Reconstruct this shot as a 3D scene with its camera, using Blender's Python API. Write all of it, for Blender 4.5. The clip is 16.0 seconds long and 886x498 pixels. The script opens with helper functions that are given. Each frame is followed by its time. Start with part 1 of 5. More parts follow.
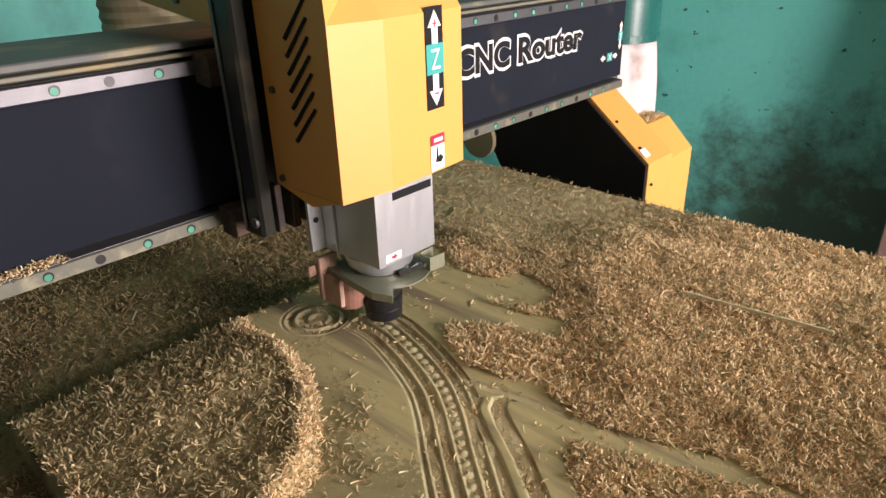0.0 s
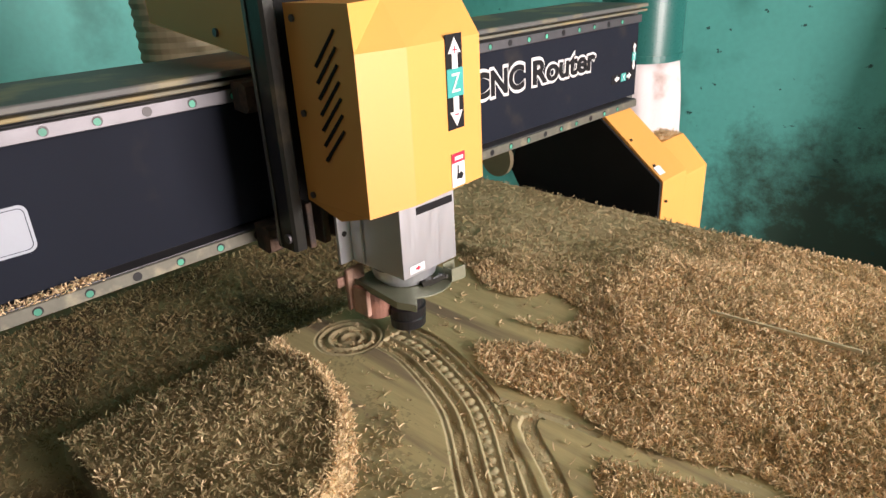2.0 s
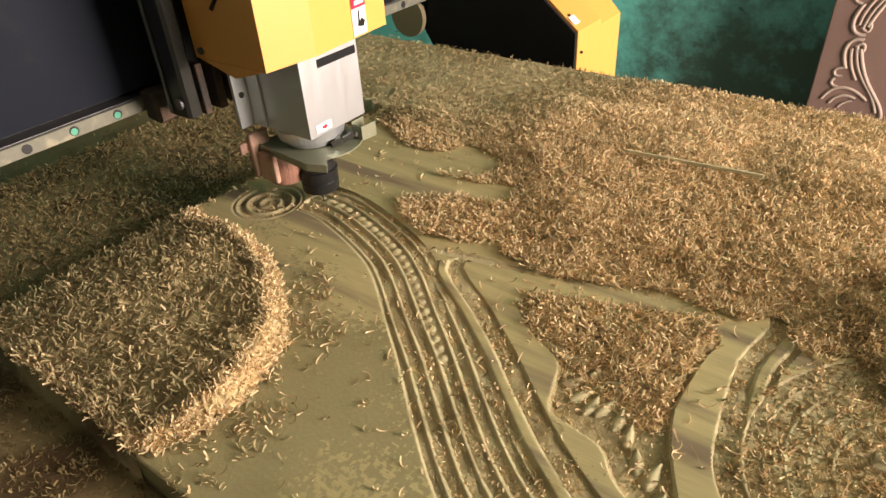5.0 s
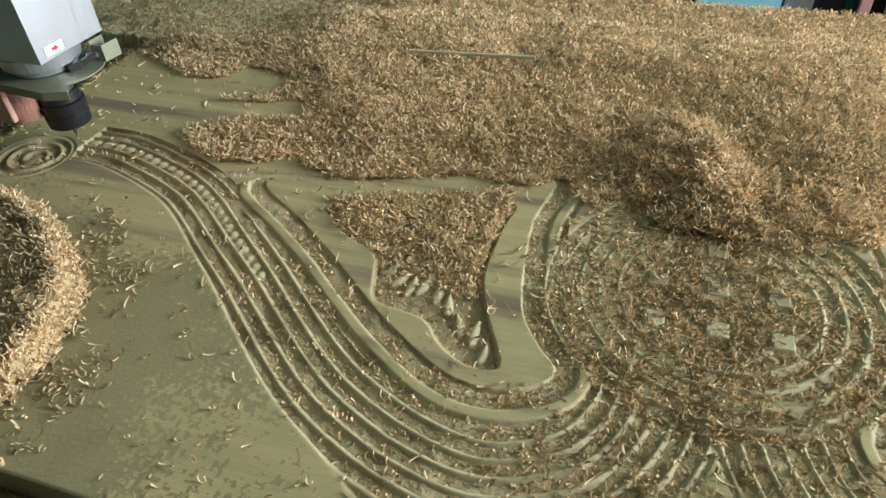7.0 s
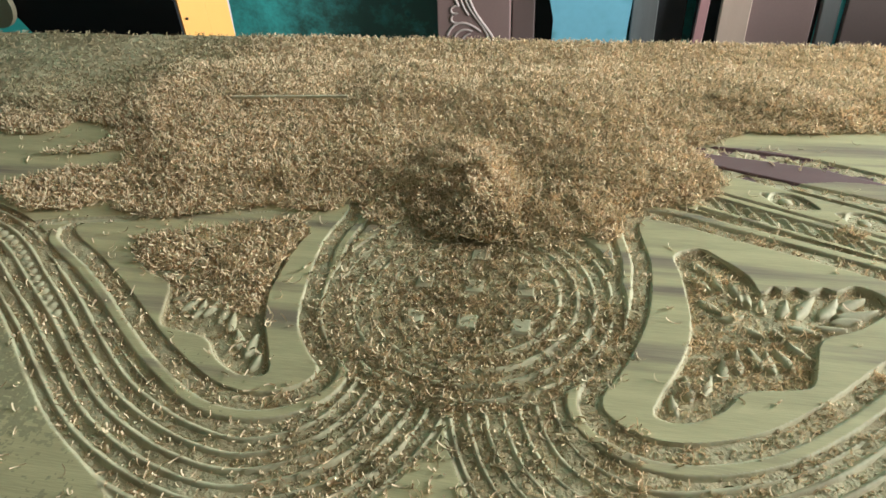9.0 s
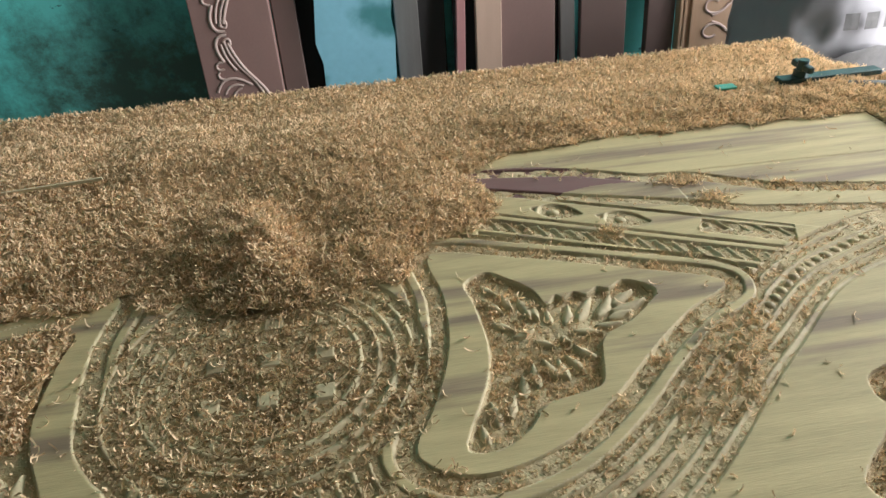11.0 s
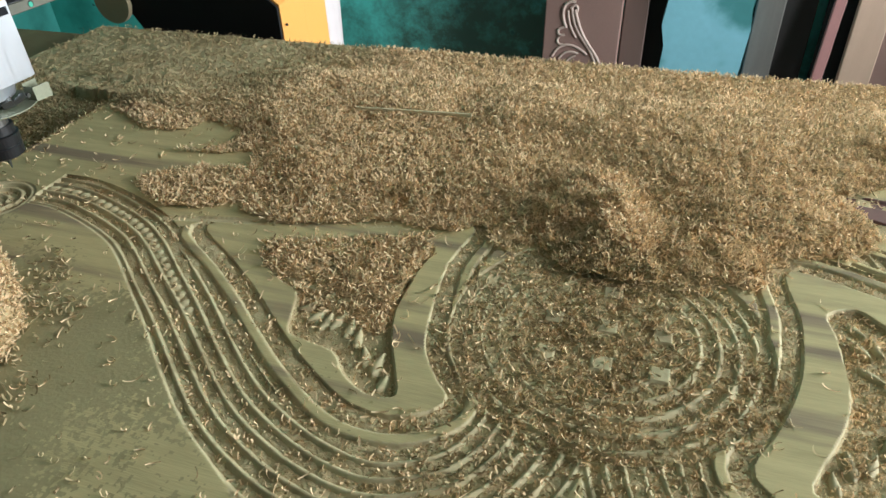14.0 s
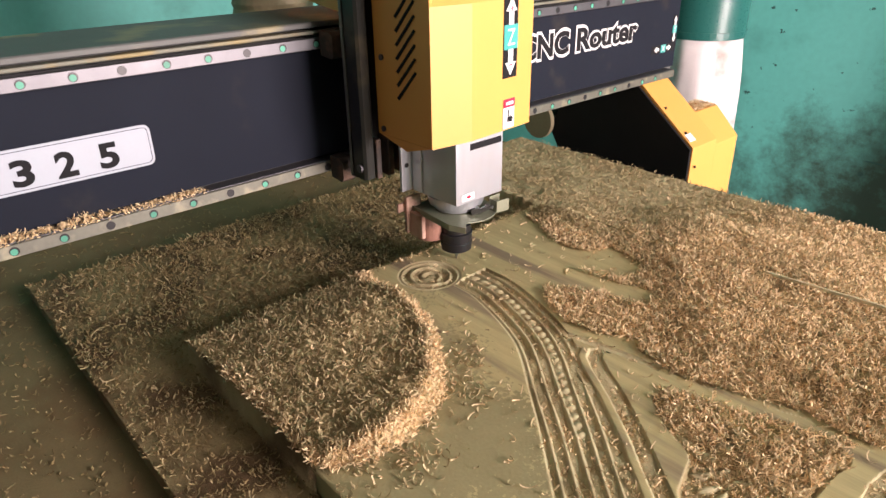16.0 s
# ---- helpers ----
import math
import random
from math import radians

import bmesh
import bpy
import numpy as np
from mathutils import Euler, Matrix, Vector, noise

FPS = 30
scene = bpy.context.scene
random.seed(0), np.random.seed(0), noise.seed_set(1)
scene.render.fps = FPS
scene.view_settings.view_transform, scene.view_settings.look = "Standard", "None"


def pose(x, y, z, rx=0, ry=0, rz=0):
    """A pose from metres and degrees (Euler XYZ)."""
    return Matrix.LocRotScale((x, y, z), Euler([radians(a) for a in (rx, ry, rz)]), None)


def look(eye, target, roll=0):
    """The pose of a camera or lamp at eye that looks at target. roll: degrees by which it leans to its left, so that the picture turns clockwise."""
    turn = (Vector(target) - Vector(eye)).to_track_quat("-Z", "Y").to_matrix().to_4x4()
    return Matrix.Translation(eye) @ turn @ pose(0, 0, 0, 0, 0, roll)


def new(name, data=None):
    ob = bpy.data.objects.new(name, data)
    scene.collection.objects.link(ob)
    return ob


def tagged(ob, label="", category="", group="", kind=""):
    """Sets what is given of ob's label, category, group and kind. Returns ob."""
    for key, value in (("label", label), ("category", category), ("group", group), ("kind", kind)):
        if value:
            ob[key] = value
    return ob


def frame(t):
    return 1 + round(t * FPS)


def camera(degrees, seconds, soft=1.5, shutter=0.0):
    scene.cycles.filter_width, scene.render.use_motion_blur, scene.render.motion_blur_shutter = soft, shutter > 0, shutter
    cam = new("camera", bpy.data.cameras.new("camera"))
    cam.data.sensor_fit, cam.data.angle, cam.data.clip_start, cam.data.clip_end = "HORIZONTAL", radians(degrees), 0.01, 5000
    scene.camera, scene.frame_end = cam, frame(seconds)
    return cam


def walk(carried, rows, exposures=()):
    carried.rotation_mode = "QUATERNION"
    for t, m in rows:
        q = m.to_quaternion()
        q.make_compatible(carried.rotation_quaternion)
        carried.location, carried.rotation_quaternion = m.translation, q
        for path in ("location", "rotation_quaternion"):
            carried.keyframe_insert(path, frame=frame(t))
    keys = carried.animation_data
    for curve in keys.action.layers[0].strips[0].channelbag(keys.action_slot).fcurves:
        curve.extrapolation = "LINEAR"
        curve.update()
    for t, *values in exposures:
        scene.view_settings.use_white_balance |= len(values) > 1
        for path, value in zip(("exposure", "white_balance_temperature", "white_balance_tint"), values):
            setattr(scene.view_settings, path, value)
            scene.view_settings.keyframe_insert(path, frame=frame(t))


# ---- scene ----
cam = camera(67.3, 16.0)
PATH = [
    (0, (0.014, -0.456, 1.308), (-1.221, 0.868, 0.458), -1.8),
    (0.5, (0.022, -0.464, 1.309), (-1.229, 0.846, 0.461), -2.5),
    (1, (0.026, -0.47, 1.311), (-1.227, 0.843, 0.469), -2.9),
    (1.5, (0.026, -0.476, 1.317), (-1.245, 0.82, 0.476), -3.0),
    (2, (0.023, -0.477, 1.325), (-1.277, 0.816, 0.524), -3.0),
    (2.5, (0.021, -0.477, 1.32), (-1.287, 0.81, 0.525), -2.9),
    (3, (0.022, -0.479, 1.312), (-1.26, 0.808, 0.474), -3.4),
    (3.2, (0.024, -0.478, 1.31), (-1.242, 0.807, 0.446), -3.6),
    (5.3, (0.032, -0.486, 1.278), (-0.943, 0.821, 0.121), -3.9),
    (5.5, (0.036, -0.486, 1.274), (-0.904, 0.828, 0.095), -4.0),
    (6, (0.041, -0.49, 1.268), (-0.779, 0.861, 0.041), -3.8),
    (6.5, (0.042, -0.498, 1.261), (-0.632, 0.904, 0.003), -4.3),
    (7, (0.059, -0.506, 1.257), (-0.458, 0.926, -0.04), -3.2),
    (7.5, (0.119, -0.523, 1.266), (-0.404, 0.938, 0.003), -2.3),
    (8, (0.182, -0.533, 1.269), (-0.287, 0.965, 0.029), -2.2),
    (8.5, (0.217, -0.535, 1.27), (-0.173, 0.993, 0.04), -2.7),
    (9, (0.238, -0.537, 1.273), (-0.098, 1.021, 0.064), -3.3),
    (9.5, (0.255, -0.536, 1.275), (-0.007, 1.048, 0.082), -3.2),
    (10, (0.267, -0.518, 1.278), (0.159, 1.107, 0.117), -4.0),
    (10.2, (0.266, -0.511, 1.279), (0.222, 1.128, 0.134), -4.2),
    (12.3, (0.297, -0.514, 1.274), (0.686, 1.077, 0.126), -1.7),
    (12.5, (0.291, -0.512, 1.274), (0.633, 1.091, 0.128), -1.8),
    (13, (0.25, -0.51, 1.269), (0.342, 1.111, 0.102), -1.7),
    (13.5, (0.207, -0.514, 1.269), (-0.004, 1.083, 0.084), -1.5),
    (14, (0.162, -0.529, 1.276), (-0.373, 1.004, 0.108), -2.2),
    (14.5, (0.123, -0.545, 1.283), (-0.671, 0.904, 0.156), -2.5),
    (15, (0.094, -0.562, 1.297), (-0.918, 0.8, 0.239), -2.1),
    (15.5, (0.072, -0.582, 1.312), (-1.094, 0.707, 0.323), -1.3),
    (16, (0.052, -0.603, 1.333), (-1.295, 0.59, 0.459), -1.0),
]
EXPOSURES = [(0, -0.06, 6650, 30), (3.2, 0.02, 6650, 30), (5.5, 0.2, 7500, 23), (6.2, 0.08, 6250, 15), (7, -0.08, 5650, 13), (9, -0.15, 5450, 11), (10.2, -0.27, 5650, 14), (12.5, -0.6, 6050, 32), (13.5, -0.33, 5700, 15), (14, -0.17, 5700, 12), (14.5, 0.0, 6750, 17), (15, 0.05, 7250, 23), (15.5, 0.2, 7000, 30), (16, 0.29, 6750, 36)]
walk(cam, [(t, look(eye, target, roll)) for t, eye, target, roll in PATH], exposures=EXPOSURES)

# ---- world, sun and large lights ----
world = bpy.data.worlds.new("world")
scene.world = world
world.use_nodes = True
_sky = world.node_tree.nodes.new("ShaderNodeTexSky")
_sky.sky_type = "NISHITA"
_sky.sun_disc = False
_sky.sun_elevation = radians(50)
_sky.sun_rotation = radians(60)
world.node_tree.links.new(_sky.outputs[0], world.node_tree.nodes["Background"].inputs[0])
world.node_tree.nodes["Background"].inputs[1].default_value = 0.12

sun = new("sun", bpy.data.lights.new("sun", "SUN"))
sun.data.energy, sun.data.angle, sun.data.color = 1.0, radians(12), (1.0, 0.95, 0.88)
sun.matrix_basis = look((0, 0, 0), (-0.5, -0.6, -1.0))


def area(name, w, h, energy, eye, target, color=(1, 1, 1)):
    d = bpy.data.lights.new(name, "AREA")
    d.shape, d.size, d.size_y, d.energy, d.color = "RECTANGLE", w, h, energy, color
    ob = new(name, d)
    ob.matrix_basis = look(eye, target)
    return ob


# daylight standing in the doorway
area("doorway_light", 1.58, 2.4, 375, (3.05, 0.95, 1.40), (-1, 0.95, 1.30), (1.0, 0.965, 0.85))


# ---- materials ----
def mat(name, base, rough=0.6, metal=0.0, var=0.15, scale=20.0, fine=160.0, bump=0.05, tint=None, tint_scale=3.0, tint_at=0.55, island=0.0, objrand=0.0, stretch=(1, 1, 1), spec=0.5, thin=0.0):
    """A surface with grain at two scales, an optional stain colour and fine relief."""
    m = bpy.data.materials.new(name)
    m.use_nodes = True
    nt = m.node_tree
    n, l = nt.nodes, nt.links
    p = n["Principled BSDF"]
    p.inputs["Metallic"].default_value = metal
    p.inputs["Specular IOR Level"].default_value = spec
    tc = n.new("ShaderNodeTexCoord")
    mp = n.new("ShaderNodeMapping")
    mp.inputs["Scale"].default_value = stretch
    l.new(tc.outputs["Object"], mp.inputs[0])

    def noisy(s, detail=4.0):
        t = n.new("ShaderNodeTexNoise")
        t.inputs["Scale"].default_value, t.inputs["Detail"].default_value = s, detail
        l.new(mp.outputs[0], t.inputs["Vector"])
        return t.outputs["Fac"]

    def math_(op, a, b):
        t = n.new("ShaderNodeMath")
        t.operation = op
        for i, v in enumerate((a, b)):
            if isinstance(v, (int, float)):
                t.inputs[i].default_value = v
            else:
                l.new(v, t.inputs[i])
        return t.outputs[0]

    big, small = noisy(scale), noisy(fine)
    total = math_("ADD", math_("MULTIPLY", math_("SUBTRACT", big, 0.5), 2 * var), math_("MULTIPLY", math_("SUBTRACT", small, 0.5), 1.4 * var))
    total = math_("ADD", total, 1.0)
    if island:
        g = n.new("ShaderNodeNewGeometry")
        total = math_("MULTIPLY", total, math_("ADD", math_("MULTIPLY", g.outputs["Random Per Island"], 2 * island), 1 - island))
    if objrand:
        g = n.new("ShaderNodeObjectInfo")
        total = math_("MULTIPLY", total, math_("ADD", math_("MULTIPLY", g.outputs["Random"], 2 * objrand), 1 - objrand))
    colour = n.new("ShaderNodeMix")
    colour.data_type = "RGBA"
    colour.inputs[6].default_value = (*base, 1)
    colour.inputs[7].default_value = (*(tint or base), 1)
    colour.inputs[0].default_value = 0.0
    if tint:
        ramp = n.new("ShaderNodeMapRange")
        ramp.interpolation_type = "SMOOTHSTEP"
        ramp.inputs["From Min"].default_value, ramp.inputs["From Max"].default_value = tint_at - 0.09, tint_at + 0.09
        l.new(noisy(tint_scale, 6.0), ramp.inputs["Value"])
        l.new(ramp.outputs[0], colour.inputs[0])
    mul = n.new("ShaderNodeMix")
    mul.data_type, mul.blend_type = "RGBA", "MULTIPLY"
    mul.inputs[0].default_value = 1.0
    l.new(colour.outputs[2], mul.inputs[6])
    grey = n.new("ShaderNodeCombineColor")
    for i in range(3):
        l.new(total, grey.inputs[i])
    l.new(grey.outputs[0], mul.inputs[7])
    l.new(mul.outputs[2], p.inputs["Base Color"])
    l.new(math_("ADD", math_("MULTIPLY", math_("SUBTRACT", small, 0.5), 0.2), rough), p.inputs["Roughness"])
    if bump:
        b = n.new("ShaderNodeBump")
        b.inputs["Strength"].default_value, b.inputs["Distance"].default_value = bump, 0.004
        l.new(math_("ADD", small, math_("MULTIPLY", big, 0.6)), b.inputs["Height"])
        l.new(b.outputs[0], p.inputs["Normal"])
    if thin:
        through_light = n.new("ShaderNodeBsdfTranslucent")
        l.new(mul.outputs[2], through_light.inputs["Color"])
        both = n.new("ShaderNodeMixShader")
        both.inputs[0].default_value = thin
        l.new(p.outputs[0], both.inputs[1])
        l.new(through_light.outputs[0], both.inputs[2])
        l.new(both.outputs[0], n["Material Output"].inputs["Surface"])
    return m


TURQ = mat("turquoise_wall_paint", (0.13, 0.575, 0.52), 0.55, var=0.14, scale=2.2, fine=40, bump=0.12, tint=(0.07, 0.33, 0.29), tint_scale=2.6, tint_at=0.60)


def damp_wall(m):
    """A copy of the wall paint with a ragged patch of black-green damp and some scratches."""
    m = m.copy()
    m.name = "damp_turquoise_wall_paint"
    n, l = m.node_tree.nodes, m.node_tree.links
    p = n["Principled BSDF"]
    before = p.inputs["Base Color"].links[0].from_socket
    tc = n.new("ShaderNodeTexCoord")
    mp = n.new("ShaderNodeMapping")
    mp.inputs["Location"].default_value = (0.35 / 1.6, 0.0, -0.15 / 0.80)
    mp.inputs["Scale"].default_value = (1 / 1.6, 0.0, 1 / 0.80)
    l.new(tc.outputs["Object"], mp.inputs[0])
    ball = n.new("ShaderNodeTexGradient")
    ball.gradient_type = "SPHERICAL"
    l.new(mp.outputs[0], ball.inputs[0])
    rag = n.new("ShaderNodeTexNoise")
    rag.inputs["Scale"].default_value, rag.inputs["Detail"].default_value, rag.inputs["Roughness"].default_value = 5.5, 12.0, 0.78
    l.new(tc.outputs["Object"], rag.inputs["Vector"])
    add = n.new("ShaderNodeMath")
    add.operation = "MULTIPLY_ADD"
    l.new(rag.outputs[0], add.inputs[0])
    add.inputs[1].default_value = 1.7
    l.new(ball.outputs[1], add.inputs[2])
    ramp = n.new("ShaderNodeMapRange")
    ramp.inputs["From Min"].default_value, ramp.inputs["From Max"].default_value = 1.03, 1.56
    l.new(add.outputs[0], ramp.inputs["Value"])
    tone = n.new("ShaderNodeMix")
    tone.data_type = "RGBA"
    tone.inputs[7].default_value = (0.045, 0.105, 0.08, 1)
    l.new(ramp.outputs[0], tone.inputs[0])
    l.new(before, tone.inputs[6])
    last = tone.outputs[2]
    # flecks of missing paint and long scratches
    for stretch, scale, at, colour in (((1, 1, 1.4), 16.0, 0.685, (0.03, 0.11, 0.10, 1)), ((0.55, 1, 6.0), 6.0, 0.72, (0.03, 0.13, 0.12, 1)), ((1, 1, 1), 9.0, 0.735, (0.16, 0.085, 0.05, 1))):
        mp2 = n.new("ShaderNodeMapping")
        mp2.inputs["Scale"].default_value = stretch
        mp2.inputs["Rotation"].default_value = (0, radians(-9), 0)
        l.new(tc.outputs["Object"], mp2.inputs[0])
        fleck = n.new("ShaderNodeTexNoise")
        fleck.inputs["Scale"].default_value, fleck.inputs["Detail"].default_value = scale, 5.0
        l.new(mp2.outputs[0], fleck.inputs["Vector"])
        cut = n.new("ShaderNodeMapRange")
        cut.inputs["From Min"].default_value, cut.inputs["From Max"].default_value = at, at + 0.02
        l.new(fleck.outputs[0], cut.inputs["Value"])
        mix = n.new("ShaderNodeMix")
        mix.data_type = "RGBA"
        mix.inputs[7].default_value = colour
        l.new(cut.outputs[0], mix.inputs[0])
        l.new(last, mix.inputs[6])
        last = mix.outputs[2]
    l.new(last, p.inputs["Base Color"])
    return m


DAMP = damp_wall(TURQ)
# low-albedo plaster for unseen surfaces, chosen to cut bounced light
UNSEENDARK = mat("unseen_dark_plaster", (0.13, 0.125, 0.11), 0.9, var=0.25, scale=2, fine=30, bump=0.15)
CONCRETE = mat("concrete", (0.22, 0.20, 0.17), 0.85, var=0.2, scale=3, fine=60, bump=0.2)
YELLOW = mat("yellow_powder_coat", (0.72, 0.345, 0.08), 0.5, var=0.05, scale=4, fine=400, bump=0.03)
BLACK = mat("black_paint", (0.016, 0.016, 0.018), 0.45, var=0.25, scale=14, fine=220, bump=0.05, tint=(0.05, 0.045, 0.035), tint_scale=8, tint_at=0.64)
SLATE = mat("dark_slate_panel", (0.0095, 0.0125, 0.021), 0.75, spec=0.15, var=0.2, scale=6, fine=200, bump=0.03, tint=(0.026, 0.025, 0.026), tint_scale=9, tint_at=0.66)
STEEL = mat("rail_steel", (0.13, 0.13, 0.14), 0.45, 0.75, var=0.15, scale=30, fine=120, bump=0.0)
RAILDULL = mat("dusty_rail_steel", (0.16, 0.16, 0.13), 0.5, 0.5, var=0.25, scale=26, fine=160, bump=0.0, tint=(0.30, 0.28, 0.2), tint_scale=30, tint_at=0.62)
DULL = mat("dusty_aluminium", (0.17, 0.17, 0.135), 0.65, 0.3, var=0.2, scale=20, fine=200, bump=0.08, tint=(0.25, 0.20, 0.10), tint_scale=12, tint_at=0.55)
SILVER = mat("brushed_aluminium", (0.60, 0.63, 0.68), 0.36, 0.75, var=0.05, scale=8, fine=300, bump=0.03, stretch=(1, 1, 0.05))
RUBBER = mat("black_nut", (0.012, 0.012, 0.014), 0.4, var=0.2, scale=40, fine=300, bump=0.05)
WOOD = mat("pale_green_teak", (0.48, 0.40, 0.20), 0.75, var=0.30, scale=7, fine=75, bump=0.10, tint=(0.25, 0.19, 0.12), tint_scale=3.0, tint_at=0.60, stretch=(0.6, 9, 9), spec=0.3)
HEART = mat("purple_heartwood", (0.17, 0.088, 0.075), 0.7, var=0.15, scale=6, fine=120, bump=0.06, stretch=(1, 6, 6))
MDF = mat("dusty_spoil_board", (0.215, 0.16, 0.073), 0.92, var=0.28, scale=14, fine=420, bump=0.18, tint=(0.19, 0.125, 0.055), tint_scale=6, tint_at=0.52)
CHIPBED = mat("packed_shavings", (0.49, 0.364, 0.19), 0.85, var=0.4, scale=60, fine=260, bump=0.8)
CHIP = mat("fresh_shavings", (0.80, 0.612, 0.375), 0.85, var=0.12, scale=3, fine=90, bump=0.0, island=0.2, spec=0.15, thin=0.2)
# dusty shavings, also darkened to carry the daylight's falloff away from the doorway
CHIPDUSTYDIM = mat("dimmed_dusty_shavings", (0.42, 0.33, 0.18), 0.9, var=0.12, scale=3, fine=90, bump=0.0, island=0.24, spec=0.2, thin=0.1)
CHIPSHADED = mat("shaded_dusty_shavings", (0.30, 0.222, 0.108), 0.9, var=0.12, scale=3, fine=90, bump=0.0, island=0.25, spec=0.1, thin=0.1)
BEDDUSTYDIM = mat("dimmed_dusty_packed_shavings", (0.34, 0.265, 0.13), 0.9, var=0.35, scale=60, fine=260, bump=0.8)
FRESH = mat("fresh_cut_wood", (0.52, 0.445, 0.26), 0.7, var=0.24, scale=22, fine=190, bump=0.12, tint=(0.36, 0.29, 0.16), tint_scale=16, tint_at=0.56, spec=0.3)
BROWN = mat("brown_painted_board", (0.20, 0.125, 0.105), 0.6, var=0.15, scale=5, fine=120, bump=0.06, objrand=0.12)
PALE = mat("pale_planed_wood", (0.42, 0.30, 0.22), 0.6, var=0.12, scale=5, fine=90, bump=0.06, stretch=(6, 6, 0.6))
PALEGREEN = mat("pale_green_strip", (0.62, 0.55, 0.35), 0.65, var=0.15, scale=9, fine=120, bump=0.05, stretch=(1, 8, 8))
SACK = mat("white_woven_sack", (0.24, 0.24, 0.245), 0.6, var=0.12, scale=14, fine=420, bump=0.25)
WHITE = mat("white_paint", (0.75, 0.75, 0.74), 0.5, var=0.04, scale=9, fine=200, bump=0.0)
TEAL = mat("teal_plastic", (0.012, 0.12, 0.105), 0.3, var=0.1, scale=5, fine=200, bump=0.02)

TURQBRIGHT = mat("turquoise_pier_paint", (0.20, 0.45, 0.54), 0.5, var=0.14, scale=3.0, fine=40, bump=0.10, tint=(0.05, 0.20, 0.21), tint_scale=5.0, tint_at=0.60)
GREYTOP = mat("grey_beam_paint", (0.095, 0.10, 0.095), 0.6, 0.1, var=0.2, scale=10, fine=160, bump=0.06, tint=(0.24, 0.21, 0.12), tint_scale=9, tint_at=0.60)
MATBLACK = mat("matt_black_paint", (0.010, 0.010, 0.010), 0.75, var=0.25, scale=14, fine=220, bump=0.05, spec=0.2)
BLACKSTEEL = mat("black_steel", (0.020, 0.021, 0.018), 0.32, 0.3, var=0.25, scale=14, fine=220, bump=0.05, tint=(0.06, 0.05, 0.03), tint_scale=14, tint_at=0.62)
STEELDARK = mat("dull_dark_steel", (0.16, 0.16, 0.15), 0.4, 0.8, var=0.2, scale=30, fine=300, bump=0.05)
DUSTYBLOCK = mat("dust_caked_steel", (0.115, 0.07, 0.048), 0.8, var=0.35, scale=40, fine=260, bump=0.4, tint=(0.05, 0.04, 0.035), tint_scale=30, tint_at=0.5)
GREENSHEET = mat("dusty_green_sheet", (0.26, 0.27, 0.19), 0.45, 0.4, var=0.2, scale=25, fine=260, bump=0.1)
PINKISH = mat("dusty_pink_plastic", (0.28, 0.135, 0.095), 0.75, var=0.3, scale=30, fine=260, bump=0.3, tint=(0.14, 0.07, 0.05), tint_scale=25, tint_at=0.55)
PINKPALE = mat("pale_pink_plastic", (0.46, 0.29, 0.22), 0.8, var=0.25, scale=30, fine=260, bump=0.2, tint=(0.26, 0.14, 0.10), tint_scale=22, tint_at=0.58)
GREENCAP = mat("green_plastic", (0.05, 0.32, 0.22), 0.5, var=0.15, scale=60, fine=300, bump=0.02, objrand=0.3)
GREENSTEEL = mat("dark_green_steel", (0.014, 0.045, 0.042), 0.45, 0.3, var=0.2, scale=40, fine=300, bump=0.1)
DECALTEAL = mat("teal_print", (0.03, 0.35, 0.33), 0.4, var=0.04, scale=30, fine=200, bump=0.0)
REDINK = mat("red_print", (0.55, 0.02, 0.06), 0.4, var=0.04, scale=30, fine=200, bump=0.0)
INK = mat("black_print", (0.014, 0.014, 0.016), 0.8, spec=0.15, var=0.1, scale=30, fine=200, bump=0.0)
PRINT = mat("faded_sack_print", (0.09, 0.09, 0.085), 0.7, var=0.5, scale=40, fine=300, bump=0.1)
BAGCLOTH = mat("stained_white_cloth", (0.66, 0.60, 0.60), 0.8, var=0.1, scale=10, fine=250, bump=0.2, tint=(0.40, 0.30, 0.26), tint_scale=7, tint_at=0.63)
HOSE = mat("beige_hose", (0.30, 0.25, 0.15), 0.6, var=0.15, scale=8, fine=150, bump=0.05)
DARKBROWN = mat("dark_brown_board", (0.115, 0.075, 0.062), 0.6, var=0.15, scale=5, fine=120, bump=0.06, objrand=0.2)
# near-black for the fillers that stand for shade between the planks
GAPSHADE = mat("gap_shade_black", (0.018, 0.017, 0.016), 0.8, var=0.25, scale=6, fine=120, bump=0.08)
DARKGREY = mat("weathered_grey_board", (0.11, 0.105, 0.095), 0.75, var=0.25, scale=7, fine=120, bump=0.1, stretch=(5, 5, 0.6))
PINKWOOD = mat("pinkish_lath", (0.34, 0.17, 0.16), 0.6, var=0.12, scale=7, fine=120, bump=0.06)
TANWOOD = mat("tan_carved_wood", (0.33, 0.22, 0.13), 0.55, var=0.15, scale=6, fine=120, bump=0.06, stretch=(5, 5, 0.6))
VINE = mat("pale_vine_carving", (0.44, 0.34, 0.29), 0.6, var=0.12, scale=20, fine=200, bump=0.05)
DUST = mat("brown_wood_dust", (0.52, 0.42, 0.235), 0.95, var=0.28, scale=30, fine=330, bump=0.5, tint=(0.42, 0.32, 0.165), tint_scale=8, tint_at=0.52)
# brown bed dust, with the gantry end's weaker light mixed into its colour
SHADEDBEDDUST = mat("shaded_brown_bed_dust", (0.32, 0.24, 0.115), 0.95, var=0.28, scale=30, fine=330, bump=0.5, tint=(0.14, 0.088, 0.04), tint_scale=8, tint_at=0.52)
